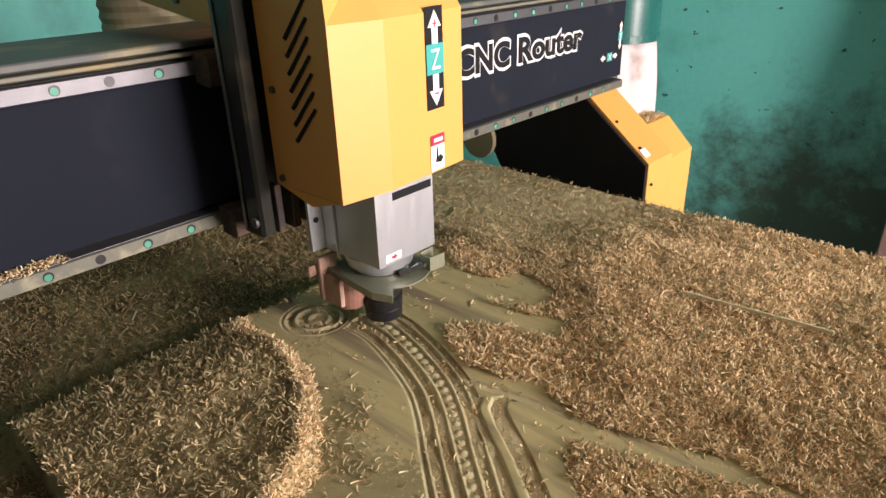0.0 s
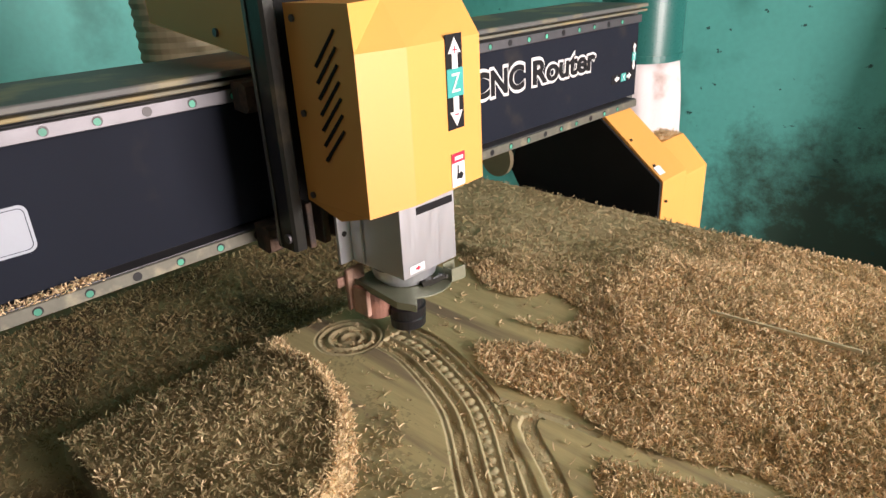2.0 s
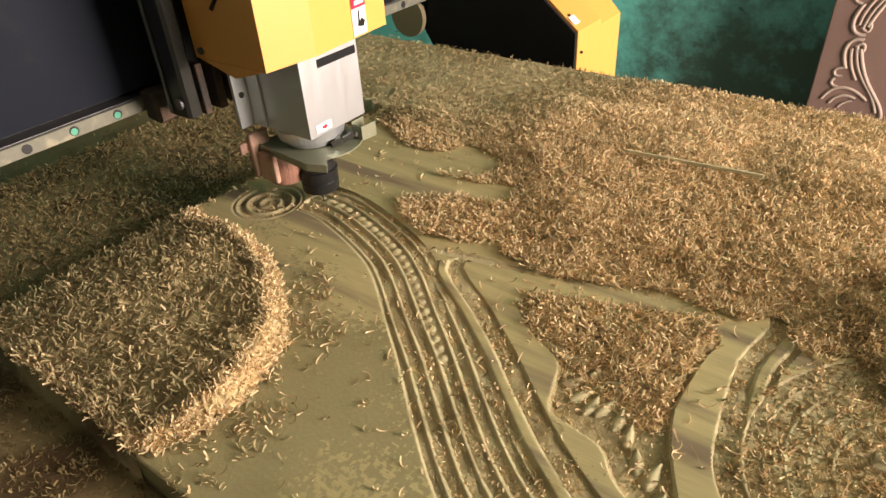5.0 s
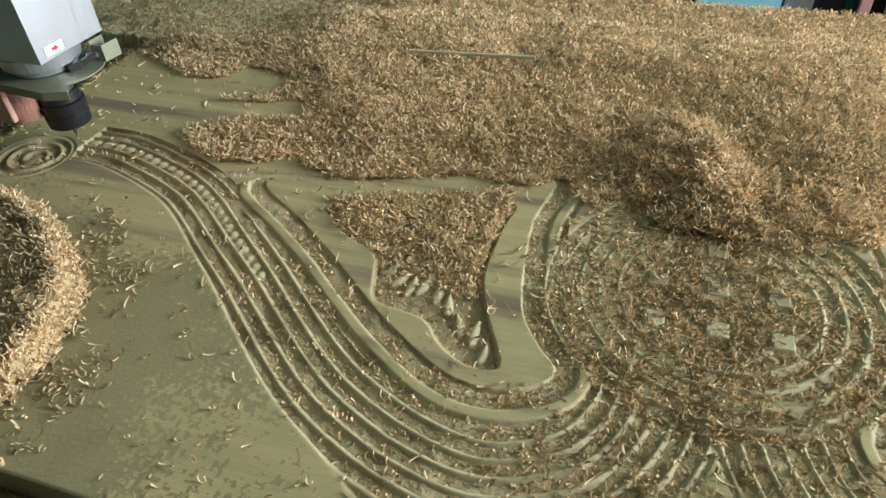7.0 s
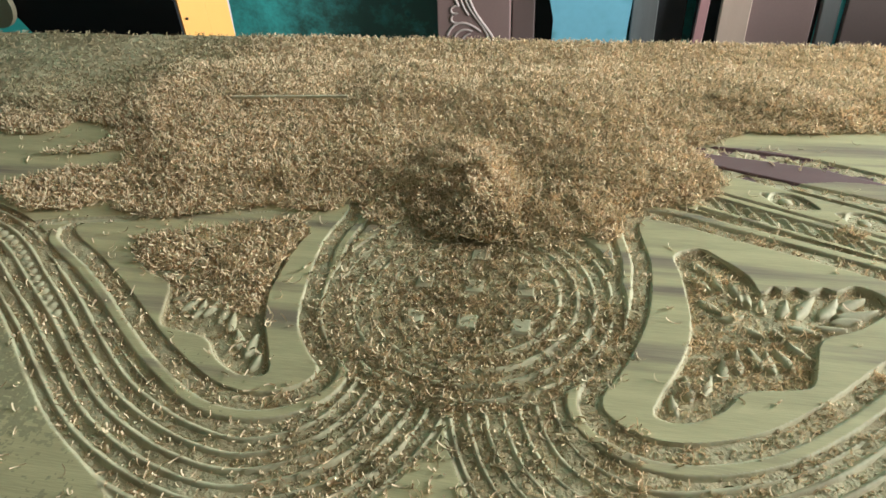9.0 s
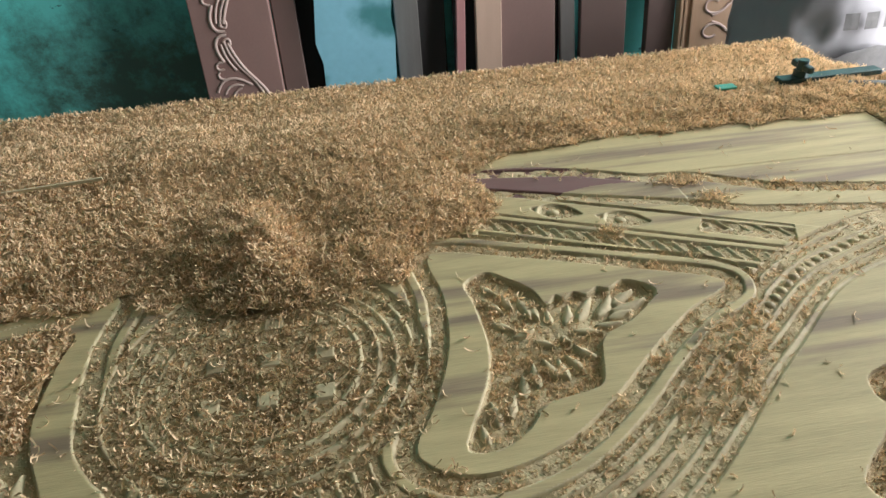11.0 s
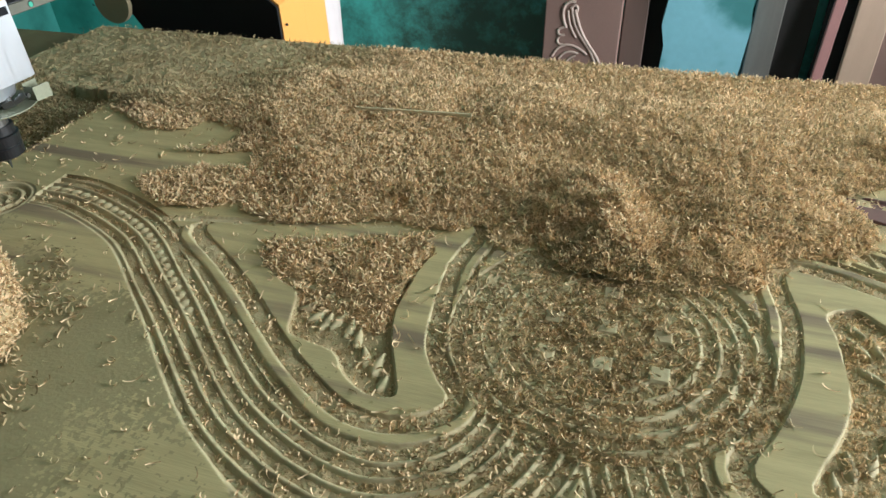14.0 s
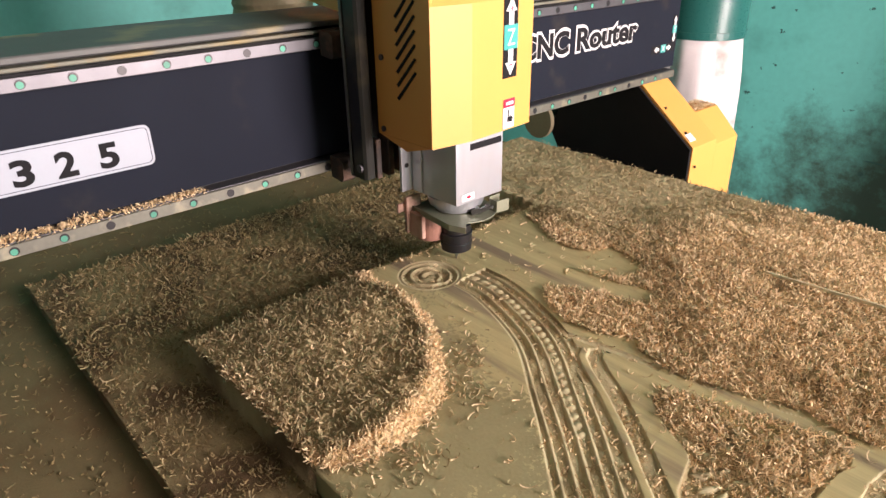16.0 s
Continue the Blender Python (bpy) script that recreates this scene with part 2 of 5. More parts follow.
# teak under dust, toned down further for the dimmer light at the left
DUSTYWOODDIM = mat("dimmed_dust_filmed_teak", (0.34, 0.29, 0.145), 0.9, var=0.22, scale=9, fine=240, bump=0.15, tint=(0.28, 0.235, 0.112), tint_scale=6, tint_at=0.52)
PLATE = mat("pale_blue_grey_plate", (0.36, 0.40, 0.46), 0.5, var=0.04, scale=9, fine=200, bump=0.0)


# ---- building helpers ----
def box(bm, x0, x1, y0, y1, z0, z1, bevel=0.0):
    r = bmesh.ops.create_cube(bm, size=1.0, matrix=Matrix.Translation(((x0 + x1) / 2, (y0 + y1) / 2, (z0 + z1) / 2)) @ Matrix.Diagonal((x1 - x0, y1 - y0, z1 - z0, 1)))
    if bevel:
        es = list({e for v in r["verts"] for e in v.link_edges})
        bmesh.ops.bevel(bm, geom=es, offset=bevel, segments=2, affect="EDGES", profile=0.5)
    return bm


def prism(bm, pts, axis, a, b, bevel=0.0):
    """A polygon in the two axes other than axis, drawn out along axis from a to b."""
    def at(p, c):
        return {"x": (c, p[0], p[1]), "y": (p[0], c, p[1]), "z": (p[0], p[1], c)}[axis]
    lo, hi = [bm.verts.new(at(p, a)) for p in pts], [bm.verts.new(at(p, b)) for p in pts]
    fs = [bm.faces.new(lo), bm.faces.new(list(reversed(hi)))]
    for i in range(len(pts)):
        j = (i + 1) % len(pts)
        fs.append(bm.faces.new((lo[j], lo[i], hi[i], hi[j])))
    bmesh.ops.recalc_face_normals(bm, faces=fs)
    if bevel:
        bmesh.ops.bevel(bm, geom=list({e for f in fs for e in f.edges}), offset=bevel, segments=2, affect="EDGES", profile=0.5)
    return bm


def cyl(bm, x, y, z0, z1, r0, r1=None, n=32, m=None):
    r1 = r0 if r1 is None else r1
    bmesh.ops.create_cone(bm, cap_ends=True, segments=n, radius1=r0, radius2=r1, depth=z1 - z0, matrix=(m or Matrix()) @ Matrix.Translation((x, y, (z0 + z1) / 2)))
    return bm


def rod(bm, p, q, r, n=16):
    p, q = Vector(p), Vector(q)
    d = q - p
    bmesh.ops.create_cone(bm, cap_ends=True, segments=n, radius1=r, radius2=r, depth=d.length, matrix=Matrix.Translation((p + q) / 2) @ d.to_track_quat("Z", "Y").to_matrix().to_4x4())
    return bm


def turned(prof, x, y, n=32):
    """A body of revolution from (height, radius) pairs, closed at both ends."""
    bm = bmesh.new()
    rings = [[bm.verts.new((x + r * math.cos(2 * math.pi * k / n), y + r * math.sin(2 * math.pi * k / n), z)) for k in range(n)] for z, r in prof]
    for a, b in zip(rings[:-1], rings[1:]):
        for k in range(n):
            bm.faces.new((a[k], a[(k + 1) % n], b[(k + 1) % n], b[k]))
    bm.faces.new(rings[0][::-1])
    bm.faces.new(rings[-1])
    return bm


def part(name, bm, material, parent=None, label="", smooth=False):
    me = bpy.data.meshes.new(name)
    bm.to_mesh(me)
    bm.free()
    me.materials.append(material)
    if smooth:
        for f in me.polygons:
            f.use_smooth = True
    ob = new(name, me)
    if parent is not None:
        ob.parent = parent
    if label:
        ob["label"] = label
    return ob


def B():
    return bmesh.new()


# ---- the room ----
def room():
    tagged(part("floor", box(B(), -3.4, 8.0, -3.6, 2.8, -0.1, 0.0), CONCRETE), "dusty grey concrete workshop floor", "floor", kind="structure")
    tagged(part("wall_north", box(B(), -3.0, 3.4, 2.30, 2.5, 0.0, 3.2), DAMP), "turquoise painted wall with dark damp stains", "wall", kind="structure")
    tagged(part("wall_west", box(B(), -3.2, -3.0, -3.3, 2.5, 0.0, 3.2), TURQ), "turquoise painted end wall", "wall", kind="structure")
    # unseen wall behind the camera, added dark so little light bounces back
    tagged(part("wall_south", box(B(), -3.0, 3.4, -3.2, -3.0, 0.0, 3.2), UNSEENDARK), "unseen dark wall added to hold down bounced light", "wall", kind="structure")
    bm = box(B(), 3.2, 3.4, -3.0, 0.15, 0.0, 3.2)
    box(bm, 3.2, 3.4, 1.75, 2.3, 0, 3.2)
    box(bm, 3.2, 3.4, 0.15, 1.75, 2.6, 3.2)
    tagged(part("wall_east", bm, TURQ), "turquoise painted wall with a wide doorway", "wall", kind="structure")
    # unseen lid on the room, kept dark to limit fill light
    tagged(part("ceiling", box(B(), -3.2, 3.4, -3.2, 2.5, 3.2, 3.3), UNSEENDARK), "unseen dark ceiling added to hold down bounced light", "ceiling", kind="structure")


room()

ZB = 0.80   # top of the carved board
ZS = 0.765  # top of the sacrificial sheet


def machine_bed():
    bed = new("machine_bed")
    part("bed_top", box(B(), -1.9, 1.24, -0.70, 0.842, 0.70, 0.742, 0.003), MDF, bed, "bed top under a film of brown dust")
    for y0, y1 in ((-0.70, -0.62), (0.762, 0.840)):
        part("side_beam", box(B(), -1.9, 1.24, y0, y1, 0.56, 0.699, 0.004), BLACK, bed)
    for x in (-1.75, -0.5, 0.95):
        for y in (-0.68, 0.745):
            part("leg", box(B(), x, x + 0.09, y, y + 0.09, 0.0, 0.559, 0.004), BLACK, bed)
    tagged(bed, "steel router bed thick with brown wood dust", "machine bed")
    sheet = part("spoil_board", box(B(), -1.22, 1.23, -0.467, 0.838, 0.7425, ZS, 0.002), MDF)
    tagged(sheet, "dusty brown sacrificial sheet lying on the bed", "board")


machine_bed()


# ---- the carved relief and the shavings, as height fields over the plan ----
XC = 0.152                       # the pattern's axis of symmetry
HALF = 0.945                     # half the board's length
Y0, Y1 = -0.347, 0.425           # the board's near and far edge


def smooth_line(pts, n=5, closed=False):
    """Catmull-Rom points through a few design points."""
    p = np.array(pts, float)
    p = np.vstack([p[-1], p, p[:2]]) if closed else np.vstack([2 * p[0] - p[1], p, 2 * p[-1] - p[-2]])
    out = []
    for i in range(1, len(p) - 2):
        for t in np.arange(n) / n:
            a, b, c, d = p[i - 1], p[i], p[i + 1], p[i + 2]
            out.append(0.5 * (2 * b + (c - a) * t + (2 * a - 5 * b + 4 * c - d) * t * t + (3 * b - a - 3 * c + d) * t ** 3))
    if not closed:
        out.append(p[-2])
    return np.array(out)


def line_distance(x, y, line, closed=False):
    """Distance to a polyline, its sign (left of it is plus) and, for a closed one, whether the point lies inside."""
    best = np.full(x.shape, 1e9, np.float32)
    sign = np.ones(x.shape, np.float32)
    inside = np.zeros(x.shape, bool)
    q = np.vstack([line, line[:1]]) if closed else line
    for (ax, ay), (bx, by) in zip(q[:-1], q[1:]):
        dx, dy = bx - ax, by - ay
        px, py = x - ax, y - ay
        t = np.clip((px * dx + py * dy) / (dx * dx + dy * dy + 1e-12), 0, 1)
        d2 = (px - t * dx) ** 2 + (py - t * dy) ** 2
        near = d2 < best
        best = np.where(near, d2, best)
        sign = np.where(near, np.sign(dx * py - dy * px), sign)
        if closed and abs(dy) > 1e-9:
            hit = ((ay > y) != (by > y)) & (px < dx * py / dy)
            inside ^= hit
    return np.sqrt(best), sign, inside


def inside_of(x, y, pts, closed_smooth=True, n=4, margin=None):
    """Signed distance to a closed outline, minus inside; past margin it is not worked out."""
    line = smooth_line(pts, n, True) if closed_smooth else np.array(pts, float)
    if margin is None:
        d, _, i = line_distance(x, y, line, True)
        return np.where(i, -d, d)
    lo, hi = line.min(0) - margin, line.max(0) + margin
    near = (x > lo[0]) & (x < hi[0]) & (y > lo[1]) & (y < hi[1])
    out = np.full(x.shape, margin, np.float32)
    d, _, i = line_distance(x[near], y[near], line, True)
    out[near] = np.where(i, -d, np.minimum(d, margin))
    return out


def step(v, a, b):
    t = np.clip((v - a) / (b - a), 0, 1)
    return t * t * (3 - 2 * t)


def ridge(v, w):
    return np.clip(1 - np.abs(v) / w, 0, 1) ** 0.8


FIELD = [(0.187, 0.159), (0.191, 0.073), (0.184, -0.010), (0.160, -0.081), (0.136, -0.128), (0.145, -0.151), (0.176, -0.166), (0.215, -0.165), (0.268, -0.147), (0.327, -0.106), (0.390, -0.050), (0.449, -0.004), (0.507, 0.034), (0.411, 0.080), (0.286, 0.130)]
FIELD_WEST = [(0.187, 0.159), (0.194, 0.071), (0.185, -0.021), (0.173, -0.073), (0.150, -0.108), (0.133, -0.128), (0.140, -0.146), (0.165, -0.161), (0.200, -0.164), (0.237, -0.152), (0.296, -0.114), (0.340, -0.079), (0.395, -0.033), (0.451, 0.009), (0.525, 0.067), (0.411, 0.088), (0.286, 0.125)]
LEAF = [(0.217, 0.092), (0.246, 0.108), (0.266, 0.093), (0.292, 0.064), (0.300, 0.036), (0.314, 0.050), (0.322, 0.043), (0.336, 0.051), (0.348, 0.044), (0.364, 0.054), (0.376, 0.049), (0.396, 0.060), (0.416, 0.051), (0.427, 0.033), (0.411, 0.015), (0.381, -0.009), (0.345, -0.027), (0.332, -0.060), (0.322, -0.088), (0.303, -0.096), (0.262, -0.104), (0.240, -0.128), (0.209, -0.146), (0.186, -0.145), (0.180, -0.132), (0.209, -0.072), (0.222, -0.028), (0.223, 0.021), (0.221, 0.06)]
# carved petals, from foot to tip: the lobe with the long leaf, the upper lobe, the lower lobe
PETALS = [(0.298, 0.008, 0.299, 0.031), (0.312, 0.003, 0.324, 0.033), (0.327, 0.004, 0.355, 0.042), (0.349, 0.008, 0.376, 0.043), (0.372, 0.024, 0.403, 0.043), (0.366, 0.014, 0.412, 0.027), (0.358, 0.002, 0.391, 0.009), (0.342, -0.005, 0.374, -0.006), (0.316, -0.008, 0.348, -0.019)]
PETALS += [(0.236, 0.089, 0.252, 0.066), (0.232, 0.064, 0.251, 0.032), (0.257, 0.070, 0.263, 0.036), (0.272, 0.056, 0.278, 0.018), (0.285, 0.046, 0.287, 0.014), (0.235, 0.022, 0.258, 0.001), (0.252, -0.005, 0.279, 0.002), (0.273, -0.014, 0.293, -0.030), (0.302, -0.012, 0.310, -0.028)]
PETALS += [(0.330, -0.052, 0.310, -0.029), (0.311, -0.068, 0.296, -0.042), (0.293, -0.075, 0.289, -0.044), (0.282, -0.071, 0.272, -0.042), (0.261, -0.080, 0.263, -0.047), (0.243, -0.090, 0.248, -0.060), (0.225, -0.112, 0.236, -0.083), (0.212, -0.121, 0.210, -0.087), (0.200, -0.138, 0.197, -0.112)]
PETALS_EAST = [(0.862, -0.056, 0.847, -0.089), (0.811, -0.088, 0.819, -0.113), (0.794, -0.114, 0.788, -0.147), (0.774, -0.139, 0.795, -0.163), (0.709, -0.177, 0.739, -0.181), (0.700, -0.190, 0.731, -0.193), (0.693, -0.205, 0.720, -0.207), (0.750, -0.194, 0.727, -0.233), (0.684, -0.226, 0.676, -0.252), (0.729, -0.142, 0.732, -0.170), (0.760, -0.250, 0.740, -0.275), (0.830, -0.150, 0.835, -0.185)]
SCROLL = [(0.83, 0.118), (0.760, 0.117), (0.691, 0.100), (0.609, 0.068), (0.554, 0.034), (0.493, -0.016), (0.434, -0.064), (0.362, -0.127), (0.308, -0.169), (0.261, -0.194), (0.220, -0.209), (0.176, -0.216), (0.142, -0.206), (0.114, -0.187), (0.096, -0.153), (0.090, -0.120)]
LEAF_RIGHT = [(0.884, -0.039), (0.848, -0.053), (0.813, -0.081), (0.778, -0.112), (0.743, -0.119), (0.715, -0.131), (0.708, -0.155), (0.711, -0.170), (0.682, -0.197), (0.651, -0.220), (0.640, -0.245), (0.70, -0.29), (0.86, -0.29), (1.0, -0.2), (0.96, -0.06)]
ROPE_AT, ROPE_DIR, ROPE_UP = np.array((0.434 - XC, 0.205)), np.array((0.904, -0.428)), np.array((0.428, 0.904))


def petals(x, y, rows, w=0.0062):
    """Pointed, domed and slightly bowed petals from foot to tip; 0 to 1."""
    up = np.zeros(x.shape, np.float32)
    for n, (bx, by, tx, ty) in enumerate(rows):
        dx, dy = tx - bx, ty - by
        size = math.hypot(dx, dy)
        u = ((x - bx) * dx + (y - by) * dy) / size ** 2
        v = (-(x - bx) * dy + (y - by) * dx) / size
        t = np.clip(u, 0, 1)
        v = v + (1 if n % 2 else -1) * 0.18 * size * t * (1 - t)
        half = w * (np.sin(np.pi * t ** 0.75) + 0.03) * min(1.2, 0.55 + size / 0.06)
        dome = np.sqrt(np.clip(1 - (v / half) ** 2, 0, 1)) * ((u > 0) & (u < 1))
        up = np.maximum(up, dome * (0.70 + 0.30 * t))
    return up


def relief(x, y):
    """Height of the carving over the board's flat top (zero or less)."""
    q = np.abs(x - XC)
    z = np.zeros(x.shape, np.float32)
    field = np.where(x > XC, inside_of(q, y, FIELD, margin=0.06), inside_of(q, y, FIELD_WEST, margin=0.06))
    kind = np.zeros(x.shape, np.int8)
    d, s, _ = line_distance(q, y, smooth_line(SCROLL))
    d = d * s
    r = np.hypot(q, y)
    # frame round each field: groove, flat ridge, groove
    frame_h = -0.006 * (step(field, 0.0, 0.003) - step(field, 0.0165, 0.0225) + 0.85 * step(field, 0.031, 0.035))
    zone_frame = (field > 0) & (field < 0.040)
    z = np.where(zone_frame, frame_h, z)
    kind[zone_frame] = 1
    # parallel scroll ridges
    wide = step(q, 0.38, 0.60)
    reach = 0.074 + 0.026 * (1 - step(q, 0.17, 0.33))
    zone = (d > -0.012) & (d < reach) & (field > 0.033) & (r > 0.163) & (q < 0.815)
    up = np.full(x.shape, 0.0, np.float32)
    for k in range(-1, 7):
        at = k * 0.0155 + wide * (0.0 if k < 2 else 0.005)
        up = np.maximum(up, ridge(d - at, 0.0052))
    beads = np.abs(d - 0.0255) < 0.006
    phase = np.hypot(((q * 0.8 + y * 0.6) % 0.0165) - 0.00825, d - 0.0255) / 0.0068
    up = np.where(beads & (q > 0.44), np.maximum(up, 0.9 * np.sqrt(np.clip(1 - phase ** 2, 0, 1))), up)
    depth = 0.0068 * step(d, -0.012, -0.008) * (1 - step(d - reach, -0.006, 0.0))
    z = np.where(zone, np.minimum(z, -depth * (1 - up)), z)
    kind[zone & ~zone_frame] = 2
    # medallion
    up = np.zeros(x.shape, np.float32)
    for at in (0.092, 0.111, 0.129, 0.147):
        up = np.maximum(up, ridge(r - at, 0.006))
    u, v = ((x - XC + 0.028) % 0.056) - 0.028, ((y - 0.012 + 0.028) % 0.056) - 0.028
    square = (np.maximum(np.abs(u), np.abs(v)) < 0.010) * 1.0
    diag = np.maximum(ridge(((x - XC + y - 0.012 + 0.014) % 0.028) - 0.014, 0.005), ridge(((x - XC - y + 0.012 + 0.014) % 0.028) - 0.014, 0.005))
    up = np.where(r < 0.085, np.maximum(square, 0.65 * diag), up)
    z = np.where(r < 0.163, np.minimum(z, -0.0068 * (1 - 0.9 * up) * step(-r, -0.163, -0.158)), z)
    kind[r < 0.163] = 3
    # leaf pockets
    for pocket, mirror in ((LEAF, True), (LEAF_RIGHT, False)):
        px = q if mirror else x
        p = inside_of(px, y, pocket, margin=0.03, n=3)
        leaf = np.zeros(x.shape, np.float32)
        near = p < 0
        leaf[near] = petals(px[near], y[near], PETALS if mirror else PETALS_EAST, 0.0062 if mirror else 0.0075)
        z = np.where(p < 0, np.minimum(z, -step(-p, 0.0, 0.004) * (0.0105 - 0.0098 * leaf * step(-p, 0.0, 0.004))), z)
        kind[p < 0] = 4
    # rope band and rosettes
    a = (q - ROPE_AT[0]) * ROPE_DIR[0] + (y - ROPE_AT[1]) * ROPE_DIR[1]
    w = (q - ROPE_AT[0]) * ROPE_UP[0] + (y - ROPE_AT[1]) * ROPE_UP[1]
    band = (a > -0.02) & (a < 0.365) & (w > -0.026) & (w < 0.080) & (field > 0.034) & (d < 0.0)
    rope = ((a + 0.9 * w) % 0.021) / 0.021
    hb = np.where(np.abs(w) < 0.0105, -0.0098 * (1 - rope ** 1.2) * (1 - 0.3 * np.abs(w) / 0.0105), 0.0)
    hb = np.where((np.abs(w) > 0.010) & (np.abs(w) < 0.013), -0.004, hb)
    hb = np.where((w > -0.026) & (w < -0.020), -0.004, hb)
    hb = np.where((w > 0.022) & (w < 0.027), -0.0035, hb)
    hb = np.where((w > 0.073) & (w < 0.080), -0.003, hb)
    for ca in (0.066, 0.154):
        lens = np.abs(w - 0.050) - 0.0175 * (1 - ((a - ca - 0.004) / 0.036) ** 2)
        rr = np.hypot((a - ca) / 1.2, w - 0.050)
        ball = np.maximum(np.sqrt(np.clip(1 - (rr / 0.0085) ** 2, 0, 1)), 0.75 * ridge(rr - 0.0135, 0.0028))
        crest = np.clip(1 - np.abs(a - ca + 0.021 - 18 * (w - 0.050) ** 2) / 0.0075, 0, 1) ** 0.7 * (np.abs(w - 0.050) < 0.016)
        hb = np.where(lens < 0, -0.0082 * step(-lens, 0.0, 0.003) * (1 - np.maximum(ball, crest)), hb)
    spray = (a > 0.255) & (np.abs(w - 0.054) < 0.014)
    hb = np.where(spray, -0.006 * np.abs(np.sin(130 * a + 160 * np.abs(w - 0.054))), hb)
    z = np.where(band, np.minimum(z, hb), z)
    kind[band & (x > XC) & (kind == 0)] = 5
    # small volute at each end
    rc = np.hypot(q - 0.862, y - 0.040)
    turn = np.arctan2(y - 0.040, q - 0.862) / (2 * np.pi) * 0.008
    up = np.maximum(ridge(rc - 0.048, 0.006), ridge(rc - 0.033 - turn * 0.6, 0.006))
    up = np.maximum(up, 0.8 * ridge(rc - 0.014 - turn, 0.006))
    kind[rc < 0.054] = 6
    z = np.where(rc < 0.054, -0.0062 * (1 - up) * step(-rc, -0.054, -0.050), z)
    # the left half stops short of the upper frame and the rope band, which are not cut yet
    uncut = (x < XC) & (y > np.interp(q, [0.0, 0.178, 0.190, 0.411, 0.528, 0.56], [0.20, 0.20, 0.158, 0.085, 0.071, 0.05])) & (d < -0.010) & (rc > 0.052)
    z = np.where(uncut, 0.0, z)
    kind[uncut] = 0
    # drilled start holes and a shallow run beside them
    for hx, hy in ((-0.381, 0.067), (-0.337, 0.081)):
        z = np.where(np.hypot(x - hx, y - hy) < 0.0048, -0.012, z)
    run, side, _ = line_distance(x, y, np.array([(-0.438, 0.065), (-0.345, 0.084), (-0.300, 0.090)]))
    z = np.where((run < 0.0055) & (x < -0.30), np.minimum(z, -0.0026), z)
    # wedges left by the roughing passes towards the far end: two channels run between them
    for line, half in (([(0.40, 0.352), (0.574, 0.318), (0.660, 0.279), (0.735, 0.268), (0.83, 0.212), (0.96, 0.182), (1.09, 0.14)], 0.012), ([(0.44, 0.292), (0.530, 0.258), (0.700, 0.199), (0.77, 0.168), (1.03, 0.115), (1.09, 0.10)], 0.009)):
        run, side, _ = line_distance(x, y, np.array(line))
        z = np.where((run < half) & (x > 0.40) & (w > 0.070), np.minimum(z, -0.0042 * step(half - run, 0, 0.002)), z)
    wedge = (x > 0.70) & (y < np.interp(x, [0.70, 0.806, 0.917, 1.10], [0.284, 0.281, 0.277, 0.268])) & (w > 0.080)
    z = np.where(wedge, z - 0.0012, z)
    return z, kind


def grid_mesh(name, xs, ys, z, keep=None):
    """A height field as a mesh; keep: which cells to keep."""
    nx, ny = len(xs), len(ys)
    gx, gy = np.meshgrid(xs, ys, indexing="ij")
    co = np.stack([gx, gy, z], -1).reshape(-1, 3)
    i = np.arange(nx * ny).reshape(nx, ny)
    f = np.stack([i[:-1, :-1], i[1:, :-1], i[1:, 1:], i[:-1, 1:]], -1).reshape(-1, 4)
    if keep is not None:
        f = f[keep.reshape(-1)]
        used, back = np.unique(f, return_inverse=True)
        co, f = co[used], back.reshape(-1, 4)
    return quads_mesh(name, co, f)


def quads_mesh(name, co, f):
    me = bpy.data.meshes.new(name)
    me.vertices.add(len(co))
    me.vertices.foreach_set("co", np.ascontiguousarray(co, np.float32).ravel())
    me.loops.add(f.size)
    me.loops.foreach_set("vertex_index", np.ascontiguousarray(f, np.int32).ravel())
    me.polygons.add(len(f))
    me.polygons.foreach_set("loop_start", np.arange(0, f.size, 4, dtype=np.int32))
    me.update(calc_edges=True)
    return me


BX = np.linspace(XC - HALF, XC + HALF, 1240)
BY = np.linspace(Y0, Y1, 507)
_gx, _gy = np.meshgrid(BX, BY, indexing="ij")
BZ, KIND = relief(_gx, _gy)
BZ = 0.9 * BZ


